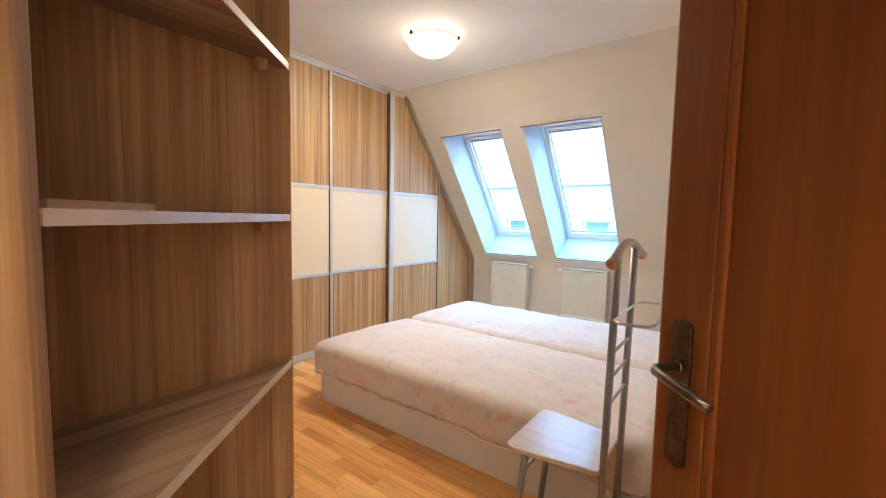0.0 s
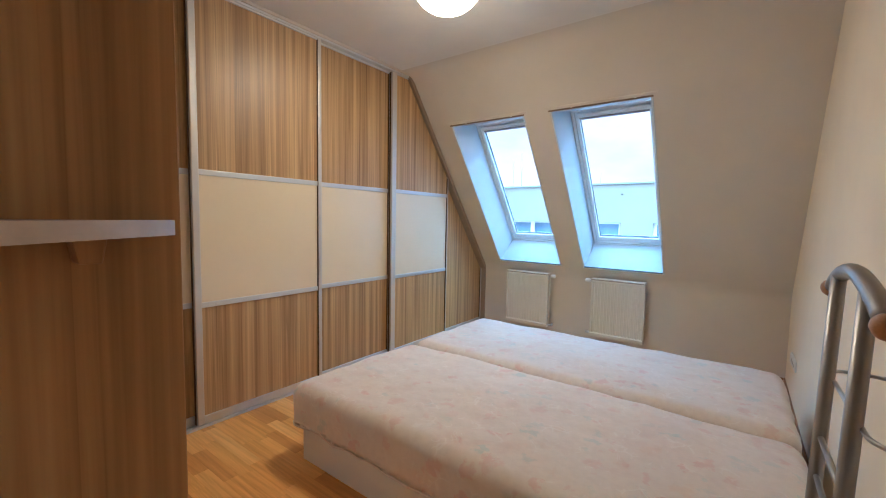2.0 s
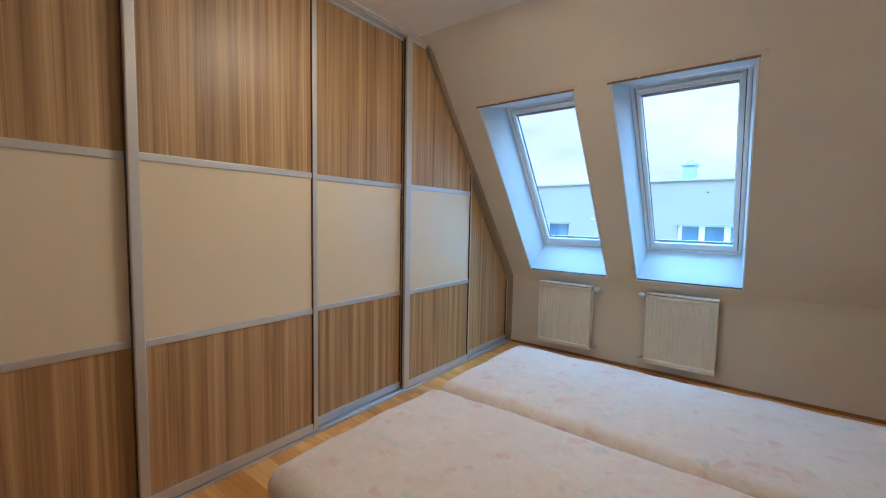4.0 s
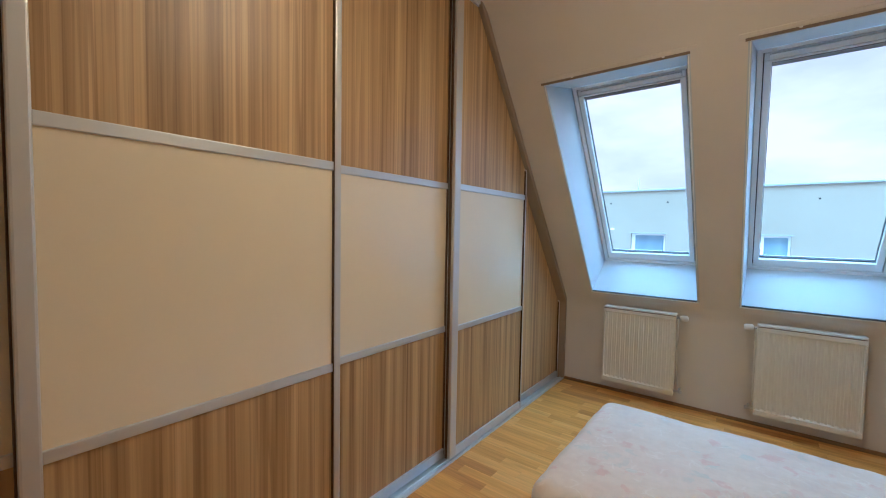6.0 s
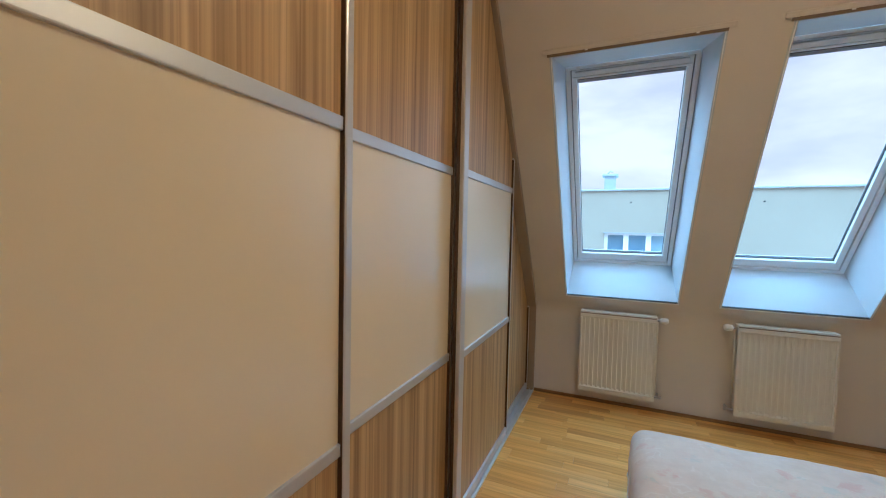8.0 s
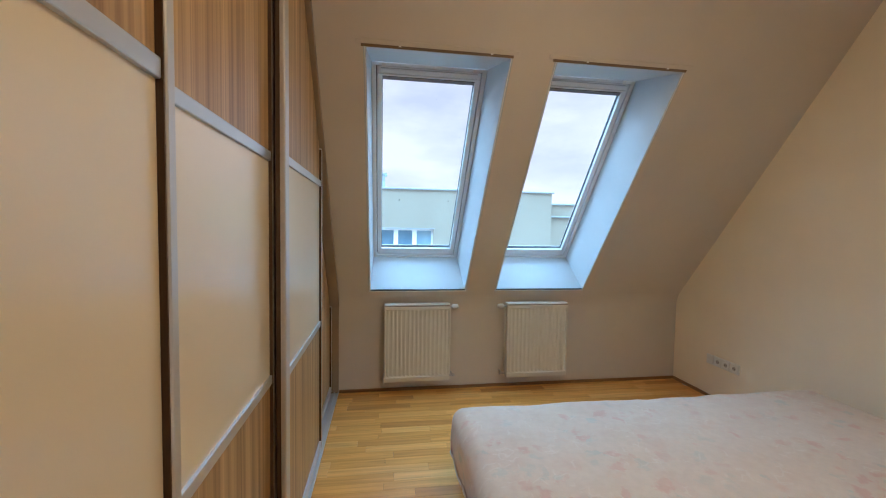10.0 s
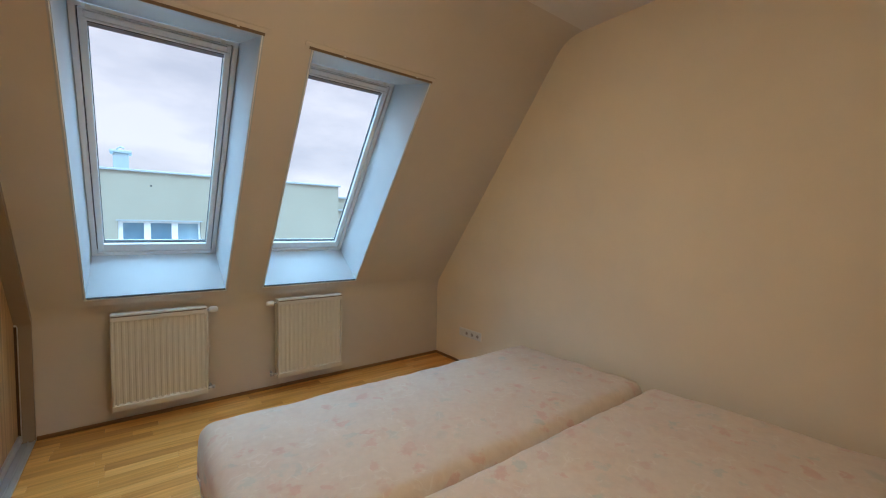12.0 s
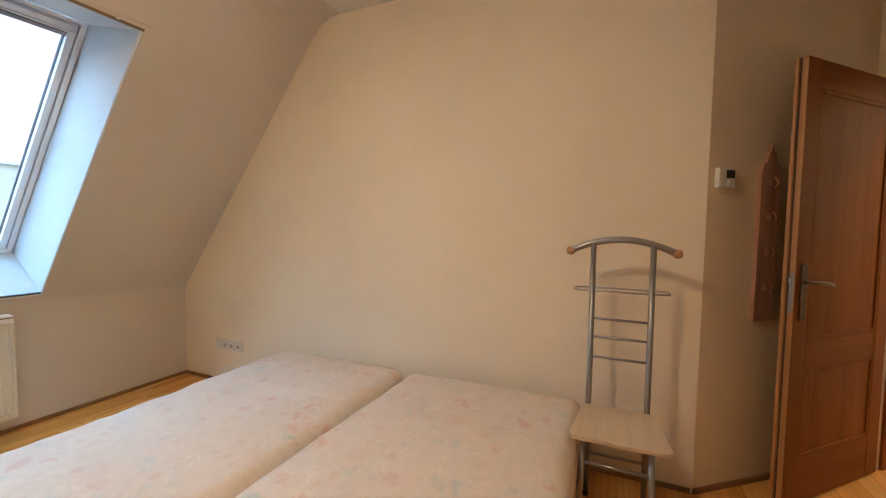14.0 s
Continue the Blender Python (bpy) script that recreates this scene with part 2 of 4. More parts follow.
def joined_floor_material():
    m, n, l, b = material("oak_parquet_rest", (0.5, 0.28, 0.1), 0.36, spec=0.35)
    geo = n.new("ShaderNodeNewGeometry")
    tone = ramp(n, l, geo.outputs["Random Per Island"], [(0.0, (0.58, 0.255, 0.050)), (0.25, (0.75, 0.365, 0.074)), (0.7, (0.83, 0.43, 0.098)), (1.0, (0.90, 0.52, 0.15))])
    g = noise_tex(n, l, coords(n, l, (2.2, 48, 48), "World"), 1.0, 5, 0.6, 0.4)
    l.new(blend(n, l, tone, ramp(n, l, g, [(0.28, (0.70, 0.64, 0.56)), (0.62, (1.08, 1.08, 1.08))]), 0.8, "MULTIPLY"), b.inputs["Base Color"])
    return m


def ticking_material():
    """Pale mattress ticking with a faded print of pink and sea-green flowers and a quilted weave."""
    m, n, l, b = material("floral_ticking", (0.74, 0.64, 0.57), 0.82, spec=0.2)
    v = coords(n, l, (1, 1, 1), "Object", True)
    base = ramp(n, l, noise_tex(n, l, v, 2.4, 3), [(0.3, (0.72, 0.61, 0.51)), (0.7, (0.76, 0.665, 0.575))])
    warp = noise_tex(n, l, v, 7.0, 2)
    add = n.new("ShaderNodeVectorMath")
    add.operation = "MULTIPLY_ADD"
    l.new(warp, add.inputs[0])
    add.inputs[1].default_value = (0.17, 0.17, 0.17)
    l.new(v, add.inputs[2])
    # scattered printed motifs, one colour to each cell, thinned out by a broad mask
    cells = n.new("ShaderNodeTexVoronoi")
    cells.inputs["Scale"].default_value = 13.0
    l.new(add.outputs["Vector"], cells.inputs["Vector"])
    split = n.new("ShaderNodeSeparateColor")
    l.new(cells.outputs["Color"], split.inputs["Color"])
    edge = blend(n, l, cells.outputs["Distance"], noise_tex(n, l, v, 38.0, 4, 0.65), 0.55)
    shape = ramp(n, l, edge, [(0.39, (1, 1, 1)), (0.48, (0, 0, 0))])
    broad = ramp(n, l, noise_tex(n, l, v, 3.1, 2), [(0.36, (0.35, 0.35, 0.35)), (0.60, (1, 1, 1))])
    shape = blend(n, l, shape, broad, 1.0, "MULTIPLY")
    for low, high, tint, amount in ((0.02, 0.30, (0.66, 0.31, 0.27), 0.40), (0.34, 0.50, (0.38, 0.53, 0.51), 0.36), (0.55, 0.68, (0.70, 0.45, 0.31), 0.24)):
        pick = ramp(n, l, split.outputs["Red"], [(low, (0, 0, 0)), (low + 0.01, (amount, amount, amount)), (high, (amount, amount, amount)), (high + 0.01, (0, 0, 0))])
        base = blend(n, l, base, tint, blend(n, l, shape, pick, 1.0, "MULTIPLY"))
    haze = noise_tex(n, l, add.outputs["Vector"], 6.0, 3, 0.6)
    base = blend(n, l, base, (0.66, 0.42, 0.35), ramp(n, l, haze, [(0.50, (0, 0, 0)), (0.72, (0.26, 0.26, 0.26))]))
    # short pale stitched strokes
    vor = n.new("ShaderNodeTexVoronoi")
    vor.feature = "DISTANCE_TO_EDGE"
    vor.inputs["Scale"].default_value = 15.0
    l.new(add.outputs["Vector"], vor.inputs["Vector"])
    stroke = ramp(n, l, vor.outputs["Distance"], [(0.03, (1, 1, 1)), (0.06, (0, 0, 0))])
    gate = ramp(n, l, noise_tex(n, l, v, 11.0, 2), [(0.55, (0, 0, 0)), (0.60, (0.32, 0.32, 0.32))])
    base = blend(n, l, base, (0.86, 0.80, 0.73), blend(n, l, stroke, gate, 1.0, "MULTIPLY"))
    fine = noise_tex(n, l, v, 34.0, 3)
    base = blend(n, l, base, ramp(n, l, fine, [(0.35, (0.93, 0.92, 0.91)), (0.62, (1.03, 1.03, 1.03))]), 0.5, "MULTIPLY")
    l.new(base, b.inputs["Base Color"])
    b.inputs["Sheen Weight"].default_value = 0.25
    weave = noise_tex(n, l, v, 30.0, 4, 0.6, 0.3)
    bump(n, l, b, weave, 0.2, 0.005)
    return m


M_FLOOR, M_FLOOR_REST, M_TICKING = floor_material(), joined_floor_material(), ticking_material()
M_LAMP = bpy.data.materials.new("lit_opal_glass")
M_LAMP.use_nodes = True
_n, _l = M_LAMP.node_tree.nodes, M_LAMP.node_tree.links
_b = _n["Principled BSDF"]
_b.inputs["Base Color"].default_value, _b.inputs["Roughness"].default_value = (0.8, 0.76, 0.66, 1), 0.2
_b.inputs["Emission Color"].default_value = (1.0, 0.69, 0.35, 1)
_b.inputs["Emission Strength"].default_value = LAMP_STRENGTH
# the bulb sits low in the bowl: the middle glows white, the rim dimmer
_len, _map = _n.new("ShaderNodeVectorMath"), _n.new("ShaderNodeMapRange")
_len.operation = "LENGTH"
_flat = _n.new("ShaderNodeVectorMath")
_flat.operation = "MULTIPLY"
_flat.inputs[1].default_value = (1, 1, 0)
_l.new(_n.new("ShaderNodeTexCoord").outputs["Object"], _flat.inputs[0])
_l.new(_flat.outputs["Vector"], _len.inputs[0])
_l.new(_len.outputs["Value"], _map.inputs["Value"])
for _k, _x in (("From Min", 0.055), ("From Max", 0.182), ("To Min", LAMP_STRENGTH * 1.9), ("To Max", LAMP_STRENGTH * 0.008)):
    _map.inputs[_k].default_value = _x
_l.new(_map.outputs["Result"], _b.inputs["Emission Strength"])
M_RENDER, _n, _l, _b = material("pale_render", (0.62, 0.66, 0.58), 0.9, spec=0.2)
_v = coords(_n, _l, (1, 1, 1), "World")
_l.new(ramp(_n, _l, noise_tex(_n, _l, _v, 0.6, 5), [(0.3, (0.36, 0.335, 0.265)), (0.7, (0.40, 0.375, 0.30))]), _b.inputs["Base Color"])
bump(_n, _l, _b, noise_tex(_n, _l, _v, 30, 3), 0.3, 0.01)
M_ZINC, _n, _l, _b = material("zinc_flashing", (0.42, 0.47, 0.50), 0.5, 0.4)
M_FARGLASS, _n, _l, _b = material("far_window_glass", (0.10, 0.17, 0.24), 0.08, spec=0.9)
_l.new(ramp(_n, _l, noise_tex(_n, _l, coords(_n, _l, (1.2, 1.2, 0.5)), 1.0, 2), [(0.35, (0.10, 0.18, 0.26)), (0.65, (0.26, 0.38, 0.46))]), _b.inputs["Base Color"])
M_TRIM, _n, _l, _b = material("brown_anodised_trim", (0.36, 0.285, 0.215), 0.42, 0.35)
M_STILE, _n, _l, _b = material("champagne_anodised_profile", (0.66, 0.635, 0.60), 0.42, 0.6)
M_BROWN = material("dark_brown_matt", (0.085, 0.048, 0.027), 0.7)[0]
M_BOOK, _n, _l, _b = material("tan_card_cover", (0.55, 0.36, 0.18), 0.6)


# ---- mesh helpers ----
def box(bm, a, b, bevel=0.0, seg=2):
    """An upright box from corner a to corner b, its edges rounded by bevel."""
    sub = bmesh.new()
    bmesh.ops.create_cube(sub, size=1)
    for v in sub.verts:
        v.co = Vector([(a[i] + b[i]) / 2 + v.co[i] * (b[i] - a[i]) for i in range(3)])
    if bevel:
        bmesh.ops.bevel(sub, geom=sub.edges[:], offset=bevel, segments=seg, affect="EDGES", profile=0.5)
    me = bpy.data.meshes.new("tmp")
    sub.to_mesh(me)
    sub.free()
    bm.from_mesh(me)
    bpy.data.meshes.remove(me)
    return bm


def boxed(a, b, bevel=0.0, seg=2):
    return box(bmesh.new(), a, b, bevel, seg)


def prism(poly, a, b, axis, bevel=0.0, bm=None):
    """A polygon drawn out from a to b along an axis; poly holds the two other coordinates in order."""
    sub = bmesh.new()
    put = {"x": lambda p, k: (k, p[0], p[1]), "y": lambda p, k: (p[0], k, p[1]), "z": lambda p, k: (p[0], p[1], k)}[axis]
    lo, hi = [sub.verts.new(put(p, a)) for p in poly], [sub.verts.new(put(p, b)) for p in poly]
    sub.faces.new(lo)
    sub.faces.new(hi)
    for i in range(len(poly)):
        j = (i + 1) % len(poly)
        sub.faces.new((lo[i], lo[j], hi[j], hi[i]))
    bmesh.ops.recalc_face_normals(sub, faces=sub.faces[:])
    if bevel:
        bmesh.ops.bevel(sub, geom=sub.edges[:], offset=bevel, segments=2, affect="EDGES", profile=0.5)
    if bm is None:
        return sub
    me = bpy.data.meshes.new("tmp")
    sub.to_mesh(me)
    sub.free()
    bm.from_mesh(me)
    bpy.data.meshes.remove(me)
    return bm


def hexa(pts):
    """A solid from eight corners: four of one face in order, then the four opposite ones."""
    bm = bmesh.new()
    v = [bm.verts.new(p) for p in pts]
    for f in ((0, 1, 2, 3), (4, 5, 6, 7), (0, 1, 5, 4), (1, 2, 6, 5), (2, 3, 7, 6), (3, 0, 4, 7)):
        bm.faces.new([v[i] for i in f])
    bmesh.ops.recalc_face_normals(bm, faces=bm.faces[:])
    return bm


def tube(path, r, seg=12, closed=False, bm=None):
    """A round bar along a line of points."""
    bm = bm or bmesh.new()
    pts = [Vector(p) for p in path]
    n, rings = len(pts), []
    side = None
    for i, p in enumerate(pts):
        q0, q1 = (pts[i - 1], pts[(i + 1) % n]) if closed else (pts[max(i - 1, 0)], pts[min(i + 1, n - 1)])
        t = (q1 - q0).normalized()
        side = (side - t * side.dot(t)).normalized() if side is not None else t.orthogonal().normalized()
        up = t.cross(side)
        rings.append([bm.verts.new(p + (side * math.cos(a) + up * math.sin(a)) * r) for a in (2 * math.pi * k / seg for k in range(seg))])
    for i in range(n if closed else n - 1):
        a, b = rings[i], rings[(i + 1) % n]
        for k in range(seg):
            bm.faces.new((a[k], a[(k + 1) % seg], b[(k + 1) % seg], b[k])).smooth = True
    if not closed:
        bm.faces.new(rings[0][::-1])
        bm.faces.new(rings[-1])
    bmesh.ops.recalc_face_normals(bm, faces=bm.faces[:])
    return bm


def lathe(profile, seg=40, axis="z", centre=(0, 0, 0)):
    """A turned solid: profile holds (radius, height) from bottom to top."""
    bm = bmesh.new()
    put = {"z": lambda c, s, h: (c, s, h), "x": lambda c, s, h: (h, c, s), "y": lambda c, s, h: (c, h, s)}[axis]
    rings = []
    for r, h in profile:
        rings.append([bm.verts.new(Vector(centre) + Vector(put(r * math.cos(2 * math.pi * k / seg), r * math.sin(2 * math.pi * k / seg), h))) for k in range(seg)])
    for a, b in zip(rings, rings[1:]):
        for k in range(seg):
            bm.faces.new((a[k], a[(k + 1) % seg], b[(k + 1) % seg], b[k])).smooth = True
    bm.faces.new(rings[0])
    bm.faces.new(rings[-1])
    bmesh.ops.remove_doubles(bm, verts=bm.verts[:], dist=1e-5)
    bmesh.ops.recalc_face_normals(bm, faces=bm.faces[:])
    return bm


def part(name, bm, mat, parent=None, label=""):
    me = bpy.data.meshes.new(name)
    bm.to_mesh(me)
    bm.free()
    me.materials.append(mat)
    ob = new(name, me)
    ob.parent = parent
    if label:
        ob["label"] = label
    return ob


def structure(name, bm, mat, label, category):
    return tagged(part(name, bm, mat), label, category, kind="structure")


def thing(name, m, label, category, group="", kind=""):
    ob = new(name)
    ob.matrix_world = m
    return tagged(ob, label, category, group, kind)


# ---- the shell: plan in metres, window wall at north, wardrobe at west ----
CEIL, HEAD_X, KNEE_Y, KNEE_Z = 2.57, 0.306, 4.725, 0.712
WARD_X, SLOPE_Y = -2.55, 3.298
SD, SN = Vector((0, 0.6087, -0.7934)), Vector((0, 0.7934, 0.6087))
SLOPE = Matrix(((1, 0, 0, 0), (0, SD.y, SN.y, SLOPE_Y), (0, SD.z, SN.z, CEIL), (0, 0, 0, 1)))
WDIR, UDIR = Vector((0.629, -0.777)), Vector((0.777, 0.629))
CORNER = Vector((HEAD_X, 1.144))
NOOK = CORNER + WDIR * 1.061
HINGE = Vector((0.888, 0.25))
WIN_SHIFT = 0.973
RX0, RX1, RS0, RS1 = -2.31, -1.58, 0.534, 2.23


def plan(*pts):
    return [tuple(p) for p in pts]


FLOOR_PLAN = [(-3.3, 5.05), (-3.3, 0.52), (-0.80, 0.52), (-0.80, -1.15), (-0.02, -2.0), (1.80, -0.55), (1.12, 0.42), (0.52, 1.24), (0.52, 5.05)]
structure("floor", prism(FLOOR_PLAN, -0.20, -0.010, "z"), M_SCREED, "oak strip parquet floor, lacquered honey brown", "floor")
structure("ceiling", prism([(x, min(y, 3.5)) for x, y in FLOOR_PLAN], CEIL, CEIL + 0.14, "z"), M_CEIL, "plain white painted flat ceiling", "ceiling")
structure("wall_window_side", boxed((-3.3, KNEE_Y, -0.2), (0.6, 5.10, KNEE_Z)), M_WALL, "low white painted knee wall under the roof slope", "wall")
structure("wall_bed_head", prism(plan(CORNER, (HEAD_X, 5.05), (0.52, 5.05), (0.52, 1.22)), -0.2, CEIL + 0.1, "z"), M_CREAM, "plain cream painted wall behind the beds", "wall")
structure("wall_slanted", prism(plan(CORNER, NOOK, NOOK + UDIR * 0.2, CORNER + UDIR * 0.2), -0.2, CEIL + 0.1, "z"), M_CREAM, "cream painted slanted wall beside the door", "wall")
structure("wall_wardrobe_back", boxed((-3.3, 0.5, -0.2), (-3.18, 5.05, CEIL + 0.1)), M_WALL, "white painted wall behind the wardrobe", "wall")
structure("wall_partition", prism([(-3.3, 0.55), (-3.3, 0.685), (-0.665, 0.685), (-0.665, -1.15), (-0.80, -1.15), (-0.80, 0.55)], -0.2, CEIL + 0.1, "z"), M_WALL, "white painted partition wall", "wall")

# roof slope with two openings
x_cuts, s_cuts = [-3.3, RX0, RX1, RX0 + WIN_SHIFT, RX1 + WIN_SHIFT, 0.55], [-0.02, RS0, RS1, 2.46]
bm = bmesh.new()
node = {(i, j, k): bm.verts.new((x, sy, 0.40 * k)) for i, x in enumerate(x_cuts) for j, sy in enumerate(s_cuts) for k in (0, 1)}
solid = {(i, j) for i in range(5) for j in range(3)} - {(1, 1), (3, 1)}
for i, j in solid:
    ring = [(i, j), (i + 1, j), (i + 1, j + 1), (i, j + 1)]
    bm.faces.new([node[p + (0,)] for p in reversed(ring)])
    bm.faces.new([node[p + (1,)] for p in ring])
    for p, q, beyond in zip(ring, ring[1:] + ring[:1], ((i, j - 1), (i + 1, j), (i, j + 1), (i - 1, j))):
        if beyond not in solid:
            bm.faces.new([node[p + (0,)], node[q + (0,)], node[q + (1,)], node[p + (1,)]])
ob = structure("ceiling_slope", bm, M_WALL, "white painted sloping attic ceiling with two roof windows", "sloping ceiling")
ob.matrix_world = SLOPE


def fillet(angle_at, t0, t1, tangent, n=10):
    """A plaster cove in a corner: from the corner run the directions t0 and t1 in the (y, z) plane."""
    c, a, b = Vector(angle_at), Vector(t0).normalized(), Vector(t1).normalized()
    p0, p1 = c + a * tangent, c + b * tangent
    arc = [p0 * (1 - u) ** 2 + c * 2 * u * (1 - u) + p1 * u ** 2 for u in (k / n for k in range(n + 1))]
    back = c - (a + b).normalized() * 0.02
    bm = prism([tuple(p) for p in arc] + [tuple(back)], -3.28, 0.52, "x")
    for f in bm.faces:
        f.smooth = len(f.verts) == 4
    for e in bm.edges:
        if len(e.link_faces) == 2 and e.calc_face_angle(0) > 0.3:
            e.smooth = False
    return bm


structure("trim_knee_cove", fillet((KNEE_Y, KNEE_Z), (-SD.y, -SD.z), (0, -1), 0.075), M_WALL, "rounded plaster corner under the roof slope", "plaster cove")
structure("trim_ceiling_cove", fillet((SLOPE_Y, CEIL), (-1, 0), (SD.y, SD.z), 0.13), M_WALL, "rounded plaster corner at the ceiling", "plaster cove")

# door wall: opening between hinge and latch side
LATCH = HINGE - UDIR * 0.83
OUT = WDIR * 0.14
FAR_L = HINGE - UDIR * 1.97
bm = prism(plan(LATCH, FAR_L, FAR_L + OUT, LATCH + OUT), -0.2, CEIL + 0.1, "z")
prism(plan(NOOK, HINGE + UDIR * 0.02, HINGE + UDIR * 0.02 + OUT, NOOK + OUT + UDIR * 0.1), -0.2, CEIL + 0.1, "z", bm=bm)
prism(plan(HINGE + UDIR * 0.02, LATCH, LATCH + OUT, HINGE + UDIR * 0.02 + OUT), 2.0, CEIL + 0.1, "z", bm=bm)
structure("wall_door", bm, M_CREAM, "cream painted wall with the doorway", "wall")
# unseen walls added beyond the doorway to block light from outside
H0, H1 = HINGE + UDIR * 0.35, FAR_L
bm = prism(plan(H0 + OUT, H0 + WDIR * 1.3, H0 + WDIR * 1.3 + UDIR * 0.12, H0 + OUT + UDIR * 0.12), -0.2, CEIL + 0.1, "z")
prism(plan(H0 + WDIR * 1.3, H1 + WDIR * 1.3, H1 + WDIR * 1.42, H0 + WDIR * 1.42), -0.2, CEIL + 0.1, "z", bm=bm)
prism(plan(H1 + OUT, H1 + WDIR * 1.3, H1 + WDIR * 1.3 - UDIR * 0.12, H1 + OUT - UDIR * 0.12), -0.2, CEIL + 0.1, "z", bm=bm)
structure("wall_hall_closure", bm, M_CREAM, "unseen cream walls added to keep outside light out of the hall", "wall")

# skirting
structure("baseboard_1", boxed((WARD_X + 0.01, KNEE_Y - 0.012, 0), (HEAD_X - 0.013, KNEE_Y, 0.024), 0.003), M_SKIRT, "narrow brown wooden skirting strip", "skirting")
structure("baseboard_2", boxed((HEAD_X - 0.012, CORNER.y + 0.01, 0), (HEAD_X, KNEE_Y, 0.024), 0.003), M_SKIRT, "narrow brown wooden skirting strip", "skirting")
structure("baseboard_3", prism(plan(CORNER, NOOK, NOOK - UDIR * 0.012, CORNER - UDIR * 0.012), 0, 0.024, "z"), M_SKIRT, "narrow brown wooden skirting strip", "skirting")


# ---- roof windows ----
def roof_window(name, shift):
    """In slope coordinates: x across, y down the slope, z outwards."""
    w = thing(name, SLOPE @ Matrix.Translation((shift, 0, 0)), "white roof window with deep white lining, closed", "roof window", kind="structure")
    fx0, fx1, fs0, fs1, fn = RX0 + 0.02, RX1 - 0.025, RS0 + 0.166, RS1 - 0.025, 0.355
    e = 0.004
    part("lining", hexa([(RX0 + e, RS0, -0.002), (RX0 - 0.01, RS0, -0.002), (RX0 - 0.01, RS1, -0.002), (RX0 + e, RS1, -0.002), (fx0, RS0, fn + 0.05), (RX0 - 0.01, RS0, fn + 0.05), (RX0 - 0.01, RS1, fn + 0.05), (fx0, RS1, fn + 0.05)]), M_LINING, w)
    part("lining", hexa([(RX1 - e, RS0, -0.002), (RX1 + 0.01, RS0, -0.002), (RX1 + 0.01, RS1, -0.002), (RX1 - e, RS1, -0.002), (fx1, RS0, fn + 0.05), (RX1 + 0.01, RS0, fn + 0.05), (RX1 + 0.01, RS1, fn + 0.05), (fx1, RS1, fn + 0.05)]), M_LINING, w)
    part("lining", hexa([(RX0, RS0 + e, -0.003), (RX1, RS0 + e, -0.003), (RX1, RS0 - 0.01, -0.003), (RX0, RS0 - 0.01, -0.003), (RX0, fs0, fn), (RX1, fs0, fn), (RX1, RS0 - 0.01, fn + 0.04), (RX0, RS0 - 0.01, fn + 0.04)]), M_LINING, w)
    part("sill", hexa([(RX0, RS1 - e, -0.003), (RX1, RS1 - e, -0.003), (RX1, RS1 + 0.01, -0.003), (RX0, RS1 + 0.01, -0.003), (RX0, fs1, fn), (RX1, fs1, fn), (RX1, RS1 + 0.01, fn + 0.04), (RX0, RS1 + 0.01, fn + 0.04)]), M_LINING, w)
    # edge beads and the blind rail above
    part("edge_bead", boxed((RX0 - 0.006, RS1 + 0.001, -0.006), (RX1 + 0.006, RS1 + 0.012, 0.004), 0.002), M_PVC, w)
    # solid dark strip that draws the shadow line along the sill edge
    part("sill_shadow_strip", boxed((RX0 + 0.006, RS1 - 0.008, -0.005), (RX1 - 0.004, RS1 - 0.001, 0.004)), M_GASKET, w, "dark strip put in as the shadow line at the sill edge")
    part("edge_bead", boxed((RX1 - 0.001, RS0, -0.005), (RX1 + 0.004, RS1, 0.004), 0.002), M_PVC, w)
    part("edge_bead", boxed((RX0 - 0.004, RS0, -0.005), (RX0 + 0.001, RS1, 0.004), 0.002), M_PVC, w)
    part("blind_rail", boxed((RX0 - 0.045, RS0 - 0.034, -0.008), (RX1 + 0.04, RS0 - 0.012, 0.001), 0.003), M_WALL, w, "painted rail above the opening")
    part("rail_channel", boxed((RX0 - 0.02, RS0 - 0.012, -0.007), (RX1 + 0.01, RS0 + 0.001, 0.001)), M_GREY, w, "grey channel under the rail")
    for k in (0.16, 0.62):
        part("rail_clip", boxed((RX0 + k, RS0 - 0.014, -0.010), (RX0 + k + 0.012, RS0 - 0.008, -0.006), 0.001), M_WHITE, w)
    # fixed frame, then the sash a little lower with a dark joint between
    f = part("window_frame", boxed((fx0, fs0, fn), (fx0 + 0.026, fs1, fn + 0.07), 0.003), M_PVC, w)
    for a, b in (((fx1 - 0.026, fs0, fn), (fx1, fs1, fn + 0.07)), ((fx0, fs1 - 0.022, fn), (fx1, fs1, fn + 0.07)), ((fx0, fs0, fn), (fx1, fs0 + 0.022, fn + 0.07))):
        part("frame_bar", boxed(a, b, 0.003), M_PVC, f)
    jx0, jx1, js0, js1 = fx0 + 0.026, fx1 - 0.026, fs0 + 0.022, fs1 - 0.022
    part("joint", boxed((jx0, js0, fn + 0.035), (jx0 + 0.006, js1, fn + 0.05)), M_GASKET, f)
    part("joint", boxed((jx1 - 0.006, js0, fn + 0.035), (jx1, js1, fn + 0.05)), M_GASKET, f)
    sx0, sx1, ss0, ss1 = jx0 + 0.005, jx1 - 0.005, js0 + 0.004, js1 - 0.004
    gx0, gx1, gs0, gs1 = -2.228, -1.668, 0.805, 2.12
    sash = part("sash", boxed((sx0, ss0, fn + 0.006), (gx0, ss1, fn + 0.062), 0.004), M_PVC, w)
